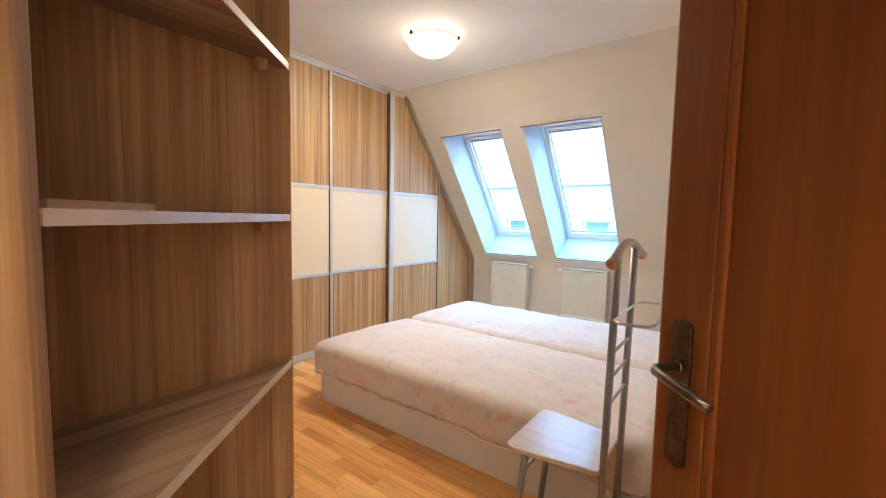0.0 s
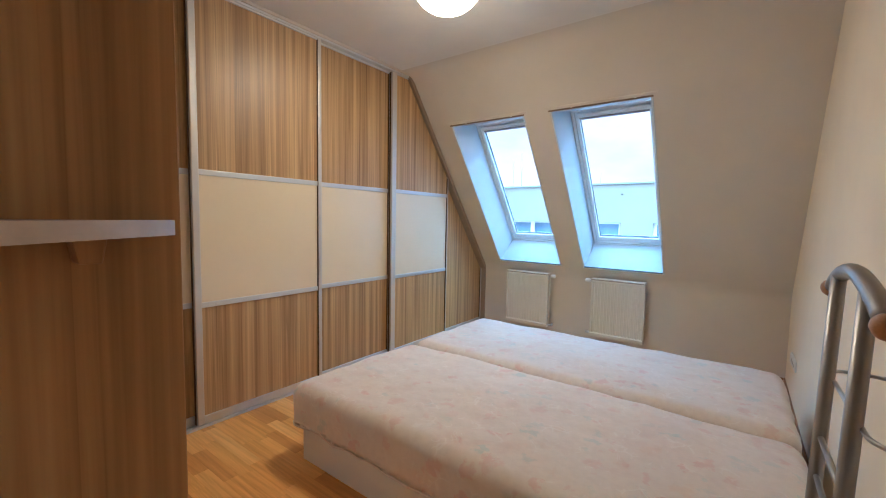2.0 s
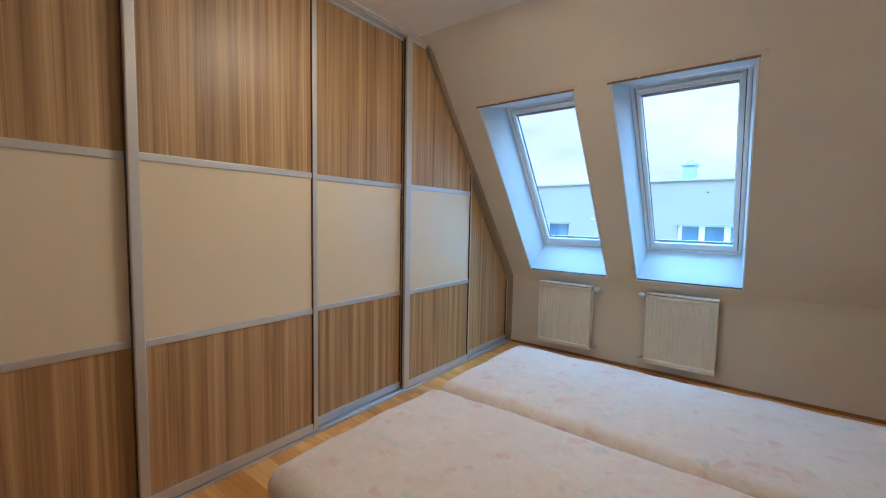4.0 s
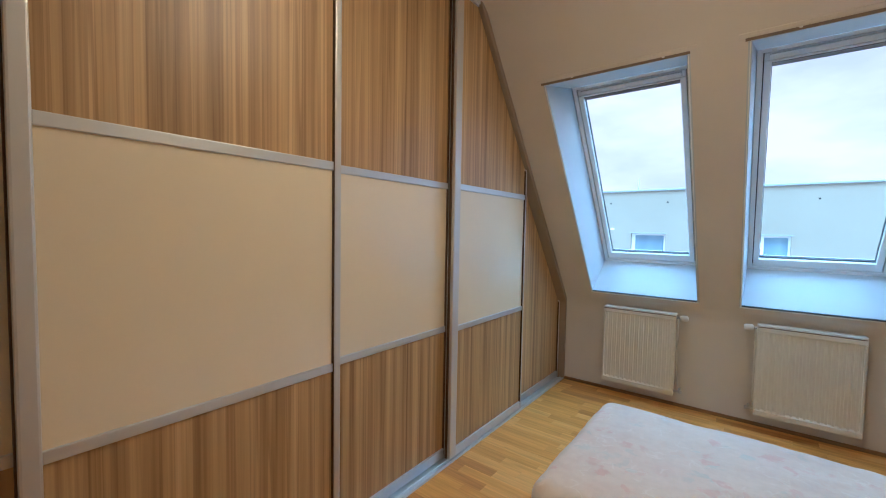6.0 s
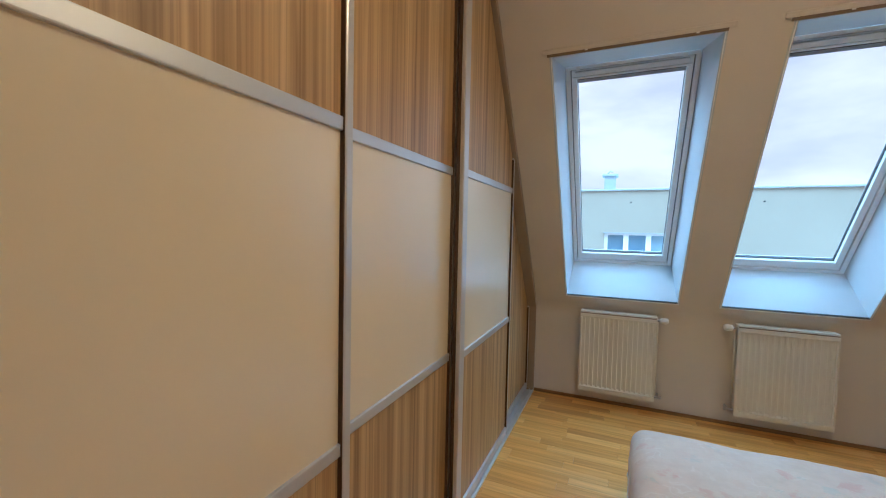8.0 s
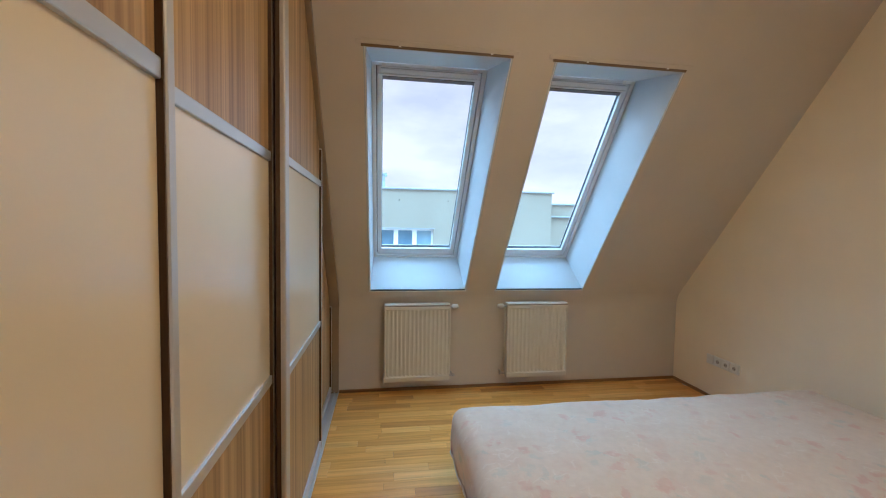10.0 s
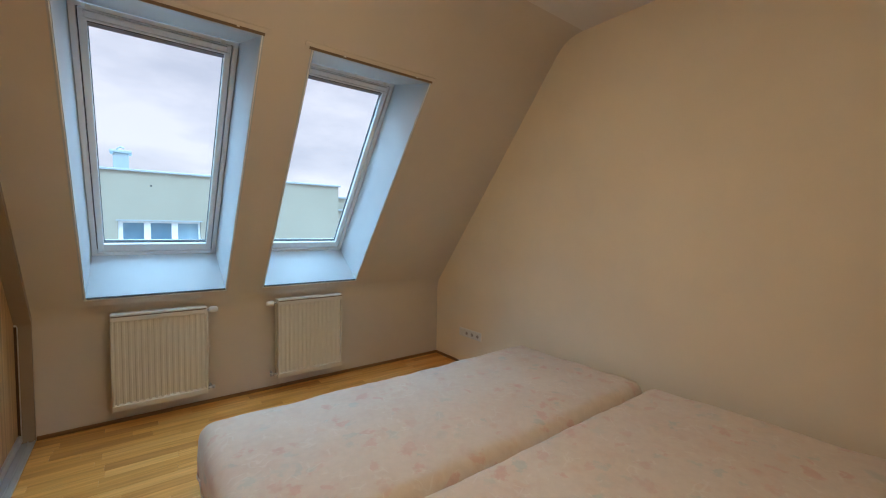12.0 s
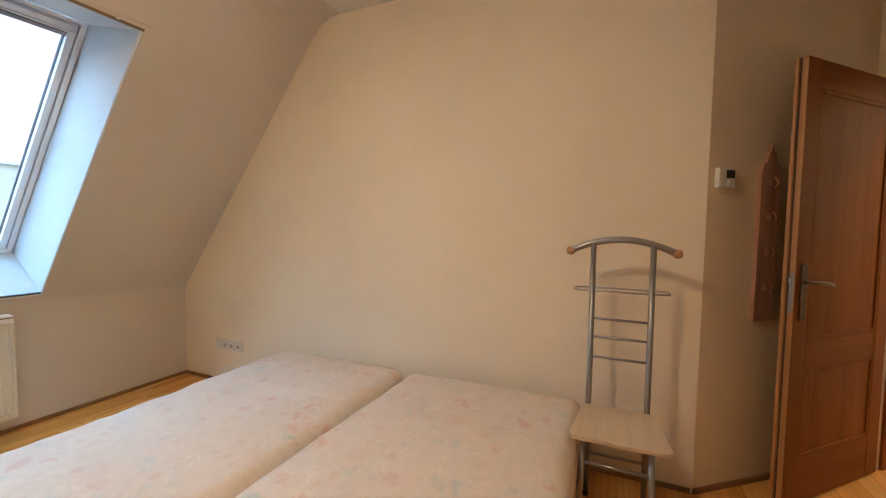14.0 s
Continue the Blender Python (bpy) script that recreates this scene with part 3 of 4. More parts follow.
    part("sash_bar", boxed((gx1, ss0, fn + 0.006), (sx1, ss1, fn + 0.062), 0.004), M_PVC, sash)
    part("sash_bar", boxed((sx0, gs1, fn + 0.008), (sx1, ss1, fn + 0.062), 0.004), M_PVC, sash)
    part("sash_bar", boxed((sx0, ss0, fn + 0.008), (sx1, gs0 - 0.026, fn + 0.062), 0.004), M_PVC, sash)
    part("vent_flap", boxed((sx0 + 0.02, ss0 + 0.006, fn - 0.012), (sx1 - 0.02, ss0 + 0.034, fn + 0.02), 0.005), M_PVC, sash, "white ventilation flap")
    part("glazing_bead", boxed((gx0 - 0.004, gs0 - 0.026, fn + 0.02), (gx1 + 0.004, gs0, fn + 0.06), 0.002), M_BEAD, sash, "grey bead above the glass")
    part("gasket", boxed((gx0 - 0.004, gs0 - 0.032, fn + 0.012), (gx1 + 0.004, gs0 - 0.021, fn + 0.03)), M_GASKET, sash)
    part("sash_ridge", boxed((sx0 + 0.004, ss0 + 0.038, fn - 0.004), (sx1 - 0.004, ss0 + 0.050, fn + 0.02), 0.003), M_PVC, sash)
    part("gasket", boxed((gx0 - 0.002, gs1 - 0.005, fn + 0.028), (gx1 + 0.002, gs1 + 0.002, fn + 0.05)), M_GASKET, sash)
    part("gasket", boxed((gx0 - 0.003, gs0, fn + 0.03), (gx0 + 0.003, gs1, fn + 0.05)), M_GASKET, sash)
    part("gasket", boxed((gx1 - 0.003, gs0, fn + 0.03), (gx1 + 0.003, gs1, fn + 0.05)), M_GASKET, sash)
    pane = part("pane", boxed((gx0 - 0.004, gs0 - 0.01, fn + 0.040), (gx1 + 0.004, gs1 + 0.004, fn + 0.046)), M_GLASS, w, "clear double glazing")
    pane.visible_shadow = False
    for k in (0.06, 0.60):
        part("hinge_cover", boxed((fx0 + k, fs0 + 0.004, fn - 0.006), (fx0 + k + 0.02, fs0 + 0.024, fn + 0.004), 0.002), M_WHITE, f)
    return w


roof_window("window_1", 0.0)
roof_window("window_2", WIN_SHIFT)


# ---- the sliding wardrobe ----
def clip_slope(poly, drop):
    """Cut a (y, z) polygon by the slope line lowered by drop (square to the slope)."""
    keep = lambda p: (p[0] - SLOPE_Y) * SN.y + (p[1] - CEIL) * SN.z + drop
    out = []
    for i, p in enumerate(poly):
        q = poly[(i + 1) % len(poly)]
        a, b = keep(p), keep(q)
        if a <= 0:
            out.append(p)
        if a * b < 0:
            t = a / (a - b)
            out.append((p[0] + (q[0] - p[0]) * t, p[1] + (q[1] - p[1]) * t))
    return out


def slab(y0, y1, z0, z1, x0, x1, drop=0.05, bevel=0.0):
    poly = clip_slope([(y0, z0), (y1, z0), (y1, z1), (y0, z1)], drop)
    return prism(poly, x0, x1, "x", bevel) if len(poly) > 2 else None


TOP = 2.540
wardrobe = thing("sliding_wardrobe", Matrix.Identity(4), "built-in sliding wardrobe, striped brown laminate with cream bands, aluminium frames", "wardrobe")


def sliding_door(y0, y1, front, banded, left_w, right_w):
    d = new("door")
    d.parent = wardrobe
    x1 = WARD_X if front else WARD_X - 0.042
    x0 = x1 - 0.034
    put = lambda name, bm, mat, label="": part(name, bm, mat, d, label) if bm else None
    put("stile", slab(y0, y0 + left_w, 0.016, TOP, x0, x1, 0.05, 0.006), M_STILE)
    put("stile", slab(y1 - right_w, y1, 0.016, TOP, x0, x1, 0.05, 0.006), M_STILE)
    a, b = y0 + left_w - 0.002, y1 - right_w + 0.002
    put("bottom_rail", slab(a, b, 0.016, 0.066, x0 + 0.004, x1 - 0.003, 0.05, 0.002), M_ALU)
    # dark brown strips on the outer and inner sides of the stiles
    put("brush_strip", slab(y0 - 0.004, y0 + 0.001, 0.02, TOP - 0.01, x0 + 0.002, x0 + 0.016), M_BROWN, "dark brown strip on the stile's outer side")
    put("grip_return", slab(y1 - right_w - 0.0025, y1 - right_w + 0.002, 0.03, TOP - 0.01, x1 - 0.014, x1 - 0.003, 0.06), M_BROWN, "brown inner return of the stile")
    if banded:
        for z0, z1 in ((0.719, 0.751), (1.493, 1.526)):
            put("rail", slab(a, b, z0, z1, x0 + 0.004, x1 - 0.006, 0.05, 0.003), M_ALU)
        put("lower_panel", slab(a, b, 0.064, 0.721, x0 + 0.004, x1 - 0.014), M_LAMINATE, "striped brown laminate panel")
        put("band_panel", slab(a, b, 0.749, 1.495, x0 + 0.004, x1 - 0.014), M_CREAMPANEL, "cream lacquered panel")
        put("upper_panel", slab(a, b, 1.524, TOP, x0 + 0.004, x1 - 0.014), M_LAMINATE, "striped brown laminate panel")
    else:
        put("panel", slab(a, b, 0.064, TOP, x0 + 0.004, x1 - 0.014), M_LAMINATE, "striped brown laminate panel")
    if y0 < SLOPE_Y:
        put("top_rail", slab(a, min(b, SLOPE_Y - 0.02), TOP - 0.018, TOP, x0 + 0.004, x1 - 0.003, 0.05, 0.002), M_ALU)


sliding_door(0.70, 1.515, False, True, 0.04, 0.04)
sliding_door(1.453, 2.328, True, True, 0.040, 0.031)
sliding_door(2.28, 3.10, False, True, 0.032, 0.032)
sliding_door(3.064, 3.914, True, True, 0.058, 0.015)
sliding_door(3.88, 4.70, False, False, 0.024, 0.02)
part("top_track", boxed((WARD_X - 0.09, 0.69, TOP - 0.006), (WARD_X + 0.004, SLOPE_Y - 0.01, TOP + 0.010), 0.003), M_ALU, wardrobe, "aluminium top track")
part("fascia", boxed((WARD_X - 0.09, 0.69, TOP + 0.010), (WARD_X + 0.010, SLOPE_Y + 0.01, CEIL - 0.001), 0.003), M_WALL, wardrobe, "pale painted fascia under the ceiling")
part("track", boxed((WARD_X - 0.09, 0.69, 0.0), (WARD_X + 0.008, 4.705, 0.008), 0.002), M_ALU, wardrobe, "aluminium floor track")
for x in (-0.062, -0.022, 0.005):
    part("track_rib", boxed((WARD_X + x - 0.003, 0.69, 0.008), (WARD_X + x + 0.003, 4.70, 0.015), 0.001), M_ALU, wardrobe)
part("end_post", boxed((WARD_X - 0.09, 4.70, 0.0), (WARD_X + 0.008, 4.724, 0.76), 0.002), M_TRIM, wardrobe)
L = (KNEE_Z - CEIL) / SD.z
ob = part("slope_trim", boxed((WARD_X - 0.09, 0.0, -0.042), (WARD_X + 0.010, L + 0.02, -0.002), 0.004), M_TRIM, wardrobe, "brown trim along the roof slope")
ob.matrix_world = SLOPE
part("side_panel", boxed((WARD_X - 0.6, 0.688, 0.0), (WARD_X - 0.1, 0.70, TOP)), M_LAMINATE, wardrobe)
part("inner_back", boxed((-3.17, 0.71, 0.0), (-3.155, 4.68, 0.6)), M_LAMINATE, wardrobe)

# ---- the corner shelves beside the door ----
PX = -0.632
shelf_unit = thing("corner_shelf", Matrix.Identity(4), "open corner shelf of dark striped laminate fixed beside the door", "shelf")
FRONT_A, FRONT_B = Vector((PX + 0.004, 0.676)), Vector((-0.162, 0.096))
part("back_panel", boxed((PX - 0.03, -0.30, 0.0), (PX, 0.687, CEIL - 0.004), 0.002), M_SHELFWOOD, shelf_unit)
INNER = Vector((PX, -0.26))
side = (INNER - FRONT_B).normalized()
nrm = Vector((side.y, -side.x))
nrm = nrm if nrm.y < 0 else -nrm
part("end_panel", prism(plan(FRONT_B, INNER, INNER + nrm * 0.02, FRONT_B + nrm * 0.02), 0.0, CEIL - 0.004, "z", 0.002), M_SHELFWOOD, shelf_unit)
for z in (0.405, 0.828, 1.258, 1.682):
    top = prism(plan(FRONT_A, FRONT_B - side * 0.0, INNER + Vector((0.004, 0.01)), (PX + 0.001, 0.676)), z - 0.018, z, "z")
    sh = part("shelf", top, M_SHELFTOP, shelf_unit)
    d = (FRONT_B - FRONT_A).normalized()
    q = Vector((-d.y, d.x))
    q = q if q.x > 0 else -q
    part("edge_band", prism(plan(FRONT_A, FRONT_B - d * 0.002, FRONT_B - d * 0.002 + q * 0.003, FRONT_A + q * 0.003), z - 0.0185, z + 0.0005, "z"), M_SEAT, sh, "pale edge banding")
    part("bracket", prism([(0.575, z - 0.018), (0.605, z - 0.018), (0.600, z - 0.047), (0.580, z - 0.047)], PX, PX + 0.03, "x", 0.002), M_SHELFWOOD, sh)
wall_stub = prism(plan(FRONT_B + nrm * 0.02 + side * 0.05, INNER + nrm * 0.02, INNER + nrm * 0.3, FRONT_B + nrm * 0.3 + side * 0.05), -0.2, CEIL + 0.1, "z")
structure("wall_stub", wall_stub, M_CREAM, "short cream wall beside the corner shelf", "wall")

bk = thing("book", pose(0, 0, 1.2585), "thin tan book lying flat on the corner shelf", "book")
d = (FRONT_B - FRONT_A).normalized()
q = Vector((-d.y, d.x))
q = q if q.x < 0 else -q
b0 = FRONT_A + d * 0.376 + q * 0.129
b1 = FRONT_A + d * 0.598 + q * 0.129
part("pages", prism(plan(b0 + d * 0.003, b1, b1 + q * 0.14, b0 + d * 0.003 + q * 0.14), 0.002, 0.012, "z"), M_BOOK, bk, "tan page block")
part("cover", prism(plan(b0, b1, b1 + q * 0.145, b0 + q * 0.145), 0.012, 0.0145, "z", 0.0008), M_BOOK, bk)
part("cover", prism(plan(b0, b1, b1 + q * 0.145, b0 + q * 0.145), 0.0, 0.0025, "z", 0.0008), M_BOOK, bk)
part("spine", prism(plan(b0 - q * 0.002, b1 - q * 0.002, b1, b0), 0.0, 0.0145, "z"), M_BOOK, bk)


# ---- beds ----
def bed_base(y0, y1, label):
    b = thing("bed_base", pose(-0.82, (y0 + y1) / 2, 0), label, "bed base", "pair of single beds")
    hx, hy = 1.005, (y1 - y0) / 2
    for name, lo, hi in (("side_board", (-hx, -hy, 0), (hx, -hy + 0.018, 0.215)), ("side_board", (-hx, hy - 0.018, 0), (hx, hy, 0.215)), ("foot_board", (-hx, -hy + 0.018, 0), (-hx + 0.018, hy - 0.018, 0.215)), ("head_board", (hx - 0.018, -hy + 0.018, 0), (hx, hy - 0.018, 0.215))):
        part(name, boxed(lo, hi, 0.002), M_BASE, b)
    part("deck", boxed((-hx + 0.018, -hy + 0.018, 0.197), (hx - 0.018, hy - 0.018, 0.214)), M_BASE, b)
    return b


def mattress(x0, x1, y0, y1, z0, z1, seed, label):
    """A soft block with rounded edges, a slightly uneven top and a wavy hem."""
    def steps(a, b, n, r):
        inner = [a + r + (b - a - 2 * r) * i / n for i in range(n + 1)]
        edge = [r * k / 5 for k in range(5)]
        return [a + e for e in edge] + inner + [b - e for e in reversed(edge)]
    r = 0.07
    xs, ys = steps(x0, x1, 70, r), steps(y0, y1, 36, r)
    zs = [z0, z0 + 0.02, z0 + 0.045, z0 + 0.07] + [z1 - r + r * k / 5 for k in range(6)]
    bm, grid = bmesh.new(), {}

    def vert(i, j, k):
        key = (i, j, k)
        if key not in grid:
            p = Vector((xs[i], ys[j], zs[k]))
            c = Vector((min(max(p.x, x0 + r), x1 - r), min(max(p.y, y0 + r), y1 - r), min(p.z, z1 - r)))
            o = p - c
            if o.length > 1e-6:
                flat = Vector((o.x, o.y, 0))
                p = c + (o.normalized() * r if p.z > z1 - r else flat.normalized() * r if flat.length > 1e-6 else o)
                wob = noise.noise(p * 6.0 + Vector((seed, 0, 0))) * 0.006 + noise.noise(p * 17.0 + Vector((0, seed, 0))) * 0.003
                p += o.normalized() * wob
            if p.z > z1 - 0.05:
                p.z += noise.noise(p * 2.2 + Vector((seed, seed, 0))) * 0.008 + noise.noise(p * 9.0) * 0.002
                p.z += 0.012 * (1 - ((p.x - (x0 + x1) / 2) / (x1 - x0) * 2) ** 2) * (1 - ((p.y - (y0 + y1) / 2) / (y1 - y0) * 2) ** 2)
            if k == 0 and (i in (0, len(xs) - 1) or j in (0, len(ys) - 1)):
                p.z += noise.noise(Vector((p.x * 9, p.y * 9, seed))) * 0.024 - 0.014
                p.x += noise.noise(Vector((p.x * 14, p.y * 14, seed + 3))) * 0.004
            grid[key] = bm.verts.new(p)
        return grid[key]
    ni, nj, nk = len(xs), len(ys), len(zs)
    quad = lambda *v: bm.faces.new(v)
    for i in range(ni - 1):
        for j in range(nj - 1):
            quad(vert(i, j, nk - 1), vert(i + 1, j, nk - 1), vert(i + 1, j + 1, nk - 1), vert(i, j + 1, nk - 1))
            quad(vert(i, j, 0), vert(i, j + 1, 0), vert(i + 1, j + 1, 0), vert(i + 1, j, 0))
    for k in range(nk - 1):
        for i in range(ni - 1):
            quad(vert(i, 0, k), vert(i + 1, 0, k), vert(i + 1, 0, k + 1), vert(i, 0, k + 1))
            quad(vert(i, nj - 1, k), vert(i, nj - 1, k + 1), vert(i + 1, nj - 1, k + 1), vert(i + 1, nj - 1, k))
        for j in range(nj - 1):
            quad(vert(0, j, k), vert(0, j, k + 1), vert(0, j + 1, k + 1), vert(0, j + 1, k))
            quad(vert(ni - 1, j, k), vert(ni - 1, j + 1, k), vert(ni - 1, j + 1, k + 1), vert(ni - 1, j, k + 1))
    bmesh.ops.recalc_face_normals(bm, faces=bm.faces[:])
    for f in bm.faces:
        f.smooth = True
    ring = [(i, 0) for i in range(2, ni - 2, 2)] + [(ni - 1, j) for j in range(2, nj - 2, 2)] + [(i, nj - 1) for i in range(ni - 3, 1, -2)] + [(0, j) for j in range(nj - 3, 1, -2)]
    hem = tube([grid[(i, j, 0)].co.copy() for i, j in ring], 0.005, 6, True)
    block = tagged(part("mattress", bm, M_TICKING), label, "mattress", "pair of single beds")
    part("hem", hem, M_TICKING, block, "gathered hem of the mattress cover")
    return block


bed_base(1.669, 2.588, "plain off-white box bed base standing on the floor")
bed_base(2.604, 3.495, "plain off-white box bed base standing on the floor")
mattress(-1.895, 0.205, 1.625, 2.589, 0.216, 0.405, 3.0, "thick mattress in pale floral ticking, bare, on its base")
mattress(-1.885, 0.205, 2.601, 3.535, 0.216, 0.405, 8.0, "thick mattress in pale floral ticking, bare, by the windows")


# ---- radiators ----
def radiator(name_x, width, valve_side):
    """Flat steel panel radiator hung on the knee wall; its base point is at floor level under its middle."""
    r = thing("radiator", pose(name_x, KNEE_Y, 0), "cream enamelled panel radiator hung under the roof window", "radiator", "radiators under the windows")
    h, z0, z1, yf = width / 2, 0.108, 0.70, -0.115
    body = bmesh.new()
    box(body, (-h + 0.004, yf + 0.012, z0), (h - 0.004, yf + 0.075, z1 - 0.012), 0.006)
    part("body", body, M_RAD, r)
    n = 15
    step = (width - 0.024) / n
    front = bmesh.new()
    box(front, (-h, yf, z1 - 0.045), (h, yf + 0.014, z1 - 0.012), 0.004)
    box(front, (-h, yf, z0), (h, yf + 0.014, z0 + 0.036), 0.004)
    box(front, (-h, yf, z0 + 0.036), (-h + 0.012, yf + 0.014, z1 - 0.045), 0.002)
    box(front, (h - 0.012, yf, z0 + 0.036), (h, yf + 0.014, z1 - 0.045), 0.002)
    part("front_panel", front, M_RAD, r)
    for i in range(n):
        c = -h + 0.012 + step * (i + 0.5)
        w = step * 0.5
        rib = prism([(c - w * 0.66, yf + 0.013), (c - w * 0.34, yf + 0.009), (c + w * 0.34, yf + 0.009), (c + w * 0.66, yf + 0.013)], z0 + 0.030, z1 - 0.040, "z")
        part("rib", rib, M_RAD, r)
    part("top_grille", boxed((-h, yf + 0.004, z1 - 0.012), (h, yf + 0.080, z1), 0.004), M_RAD, r)
    part("top_gap", boxed((-h + 0.004, yf - 0.0005, z1 - 0.0165), (h - 0.004, yf + 0.012, z1 - 0.0115)), M_GREY, r, "dark gap under the top cover")
    for i in range(n + 1):
        c = -h + 0.012 + step * i
        w = step * 0.30
        x0, x1 = max(c - w, -h + 0.012), min(c + w, h - 0.012)
        part("groove_end", prism([(yf + 0.0125, z0 + 0.036), (yf + 0.0125, z0 + 0.045), (yf + 0.002, z0 + 0.036)], x0, x1, "x"), M_RAD, r)
    s = valve_side
    v = part("valve_pipe", tube([(s * (h - 0.01), yf + 0.045, z1 - 0.03), (s * (h + 0.022), yf + 0.045, z1 - 0.03)], 0.008), M_STEEL, r)
    part("thermostat_head", lathe([(0.013, 0.0), (0.019, 0.008), (0.021, 0.028), (0.019, 0.046), (0.010, 0.052)], 20, "x", (s * (h + 0.018) - (0.052 if s < 0 else 0), yf + 0.045, z1 - 0.03)), M_WHITE, r, "white valve knob")
    part("riser", tube([(s * (h + 0.006), yf + 0.05, z0 + 0.02), (s * (h + 0.006), yf + 0.05, z1 - 0.03)], 0.0055), M_RAD, r)
    b = part("bottom_valve", tube([(s * (h - 0.02), yf + 0.045, z0 + 0.024), (s * (h + 0.026), yf + 0.045, z0 + 0.024), (s * (h + 0.026), -0.002, z0 + 0.024)], 0.009), M_STEEL, r, "steel lockshield valve")
    part("valve_cap", lathe([(0.011, 0.0), (0.012, 0.012), (0.008, 0.018)], 14, "x", (s * (h + 0.030) - (0.018 if s < 0 else 0), yf + 0.045, z0 + 0.024)), M_STEEL, b)
    for k in (-0.6, 0.6):
        part("bracket", boxed((k * h - 0.012, yf + 0.07, z1 - 0.10), (k * h + 0.012, 0.0, z1 - 0.06)), M_RAD, r)
    return r


radiator(-1.951, 0.50, 1)
radiator(-0.995, 0.50, -1)

# ---- ceiling lamp ----
LX, LY = -1.456, 2.358
lamp = thing("ceiling_lamp", pose(LX, LY, CEIL), "round shallow opal glass ceiling lamp, switched on", "ceiling lamp")
part("mount", lathe([(0.15, -0.030), (0.165, -0.022), (0.168, 0.0)], 48), M_WHITE, lamp, "white metal mount")
part("shade", lathe([(0.001, -0.138), (0.045, -0.135), (0.085, -0.126), (0.120, -0.109), (0.150, -0.086), (0.173, -0.061), (0.188, -0.040), (0.194, -0.037), (0.196, -0.030), (0.190, -0.028)], 64), M_LAMP, lamp, "glowing opal glass bowl")
for k in range(3):
    a = radians(20 + 120 * k)
    part("clip", lathe([(0.005, -0.016), (0.011, -0.011), (0.011, 0.006), (0.006, 0.013)], 14, "z", (0.196 * math.cos(a), 0.196 * math.sin(a), -0.034)), M_BRONZE, lamp, "small bronze clip")
# no hall lamp is seen: this added copy brightens the corner shelf and door
hall_fill_lamp = copy_thing(lamp, pose(1.02, -0.56, CEIL) @ Matrix.Scale(0.83, 4))
hall_fill_lamp["label"] = "unseen small opal glass hall lamp, added to brighten shelf and door"

# ---- valet stand ----
valet = thing("valet_stand", pose(0, 0, 0), "silver tube clothes valet with pale wooden seat beside the bed", "valet stand")
UY0, UY1 = 1.362, 1.604
lean = lambda z: 0.100 + (z - 0.43) * 0.018
for y in (UY0, UY1):
    part("upright", tube([(lean(0.0), y, 0.012), (lean(0.43), y, 0.43), (lean(1.165), y, 1.165)], 0.0125, 16), M_TUBE, valet)
    part("foot_cap", lathe([(0.015, 0.0), (0.015, 0.018), (0.013, 0.022)], 16, "z", (lean(0.0), y, 0.0)), M_DARK, valet, "black rubber foot")
    part("front_leg", tube([(-0.215, y + (0.012 if y > 1.5 else -0.012), 0.012), (-0.175, y, 0.413)], 0.0125, 16), M_TUBE, valet)
    part("foot_cap", lathe([(0.015, 0.0), (0.015, 0.018), (0.013, 0.022)], 16, "z", (-0.216, y + (0.012 if y > 1.5 else -0.012), 0.0)), M_DARK, valet, "black rubber foot")
    part("seat_bearer", tube([(-0.20, y, 0.402), (lean(0.41), y, 0.402)], 0.009), M_TUBE, valet)
part("stretcher", tube([(-0.187, UY0, 0.308), (-0.187, UY1, 0.308)], 0.007), M_TUBE, valet)
part("stretcher", tube([(lean(0.2), UY0, 0.20), (lean(0.2), UY1, 0.20)], 0.007), M_TUBE, valet)
for z in (0.650, 0.742, 0.826):
    part("rung", tube([(lean(z), UY0, z), (lean(z), UY1, z)], 0.0055), M_TUBE, valet)
arc = []
for i in range(25):
    u = -1 + i / 12
    arc.append((lean(1.17) + 0.002 + 0.003 * u * u, 1.488 + 0.207 * u, 1.186 - 0.052 * u * u))
hb = part("hanger_bar", tube(arc, 0.0145, 16), M_TUBE, valet)
for s, e in ((-1, arc[0]), (1, arc[-1])):
    part("end_knob", lathe([(0.008, -0.019), (0.016, -0.015), (0.0195, -0.004), (0.0185, 0.008), (0.012, 0.016), (0.004, 0.019)], 24, "y", (e[0], e[1] + s * 0.010, e[2] - 0.004)), M_BALL, hb, "turned wooden end knob")
loop = []
zr = 0.950
x0, x1, ya, yb, rr = lean(zr) + 0.010, 0.234, 1.288, 1.688, 0.045
for cx, cy, a0 in ((x1 - rr, yb - rr, 0), (x0 + rr * 0.8, yb - rr, 90), (x0 + rr * 0.8, ya + rr, 180), (x1 - rr, ya + rr, 270)):
    for k in range(7):
        a = radians(a0 + 15 * k)
        loop.append((cx + rr * math.cos(a) * (1 if cx > 0.17 else 0.8), cy + rr * math.sin(a), zr))
part("trouser_rail", tube(loop, 0.004, 10, True), M_STEEL, valet, "thin steel trouser loop")
corner = lambda cx, cy, r, a0: [(cx + r * math.cos(radians(a0 + 15 * k)), cy + r * math.sin(radians(a0 + 15 * k))) for k in range(7)]
outline = corner(-0.200, 1.625, 0.032, 90) + corner(-0.200, 1.325, 0.032, 180) + corner(0.070, 1.352, 0.022, 270) + corner(0.070, 1.604, 0.022, 0)
part("seat", prism(outline, 0.413, 0.431, "z", 0.004), M_SEAT, valet, "pale wooden seat board")

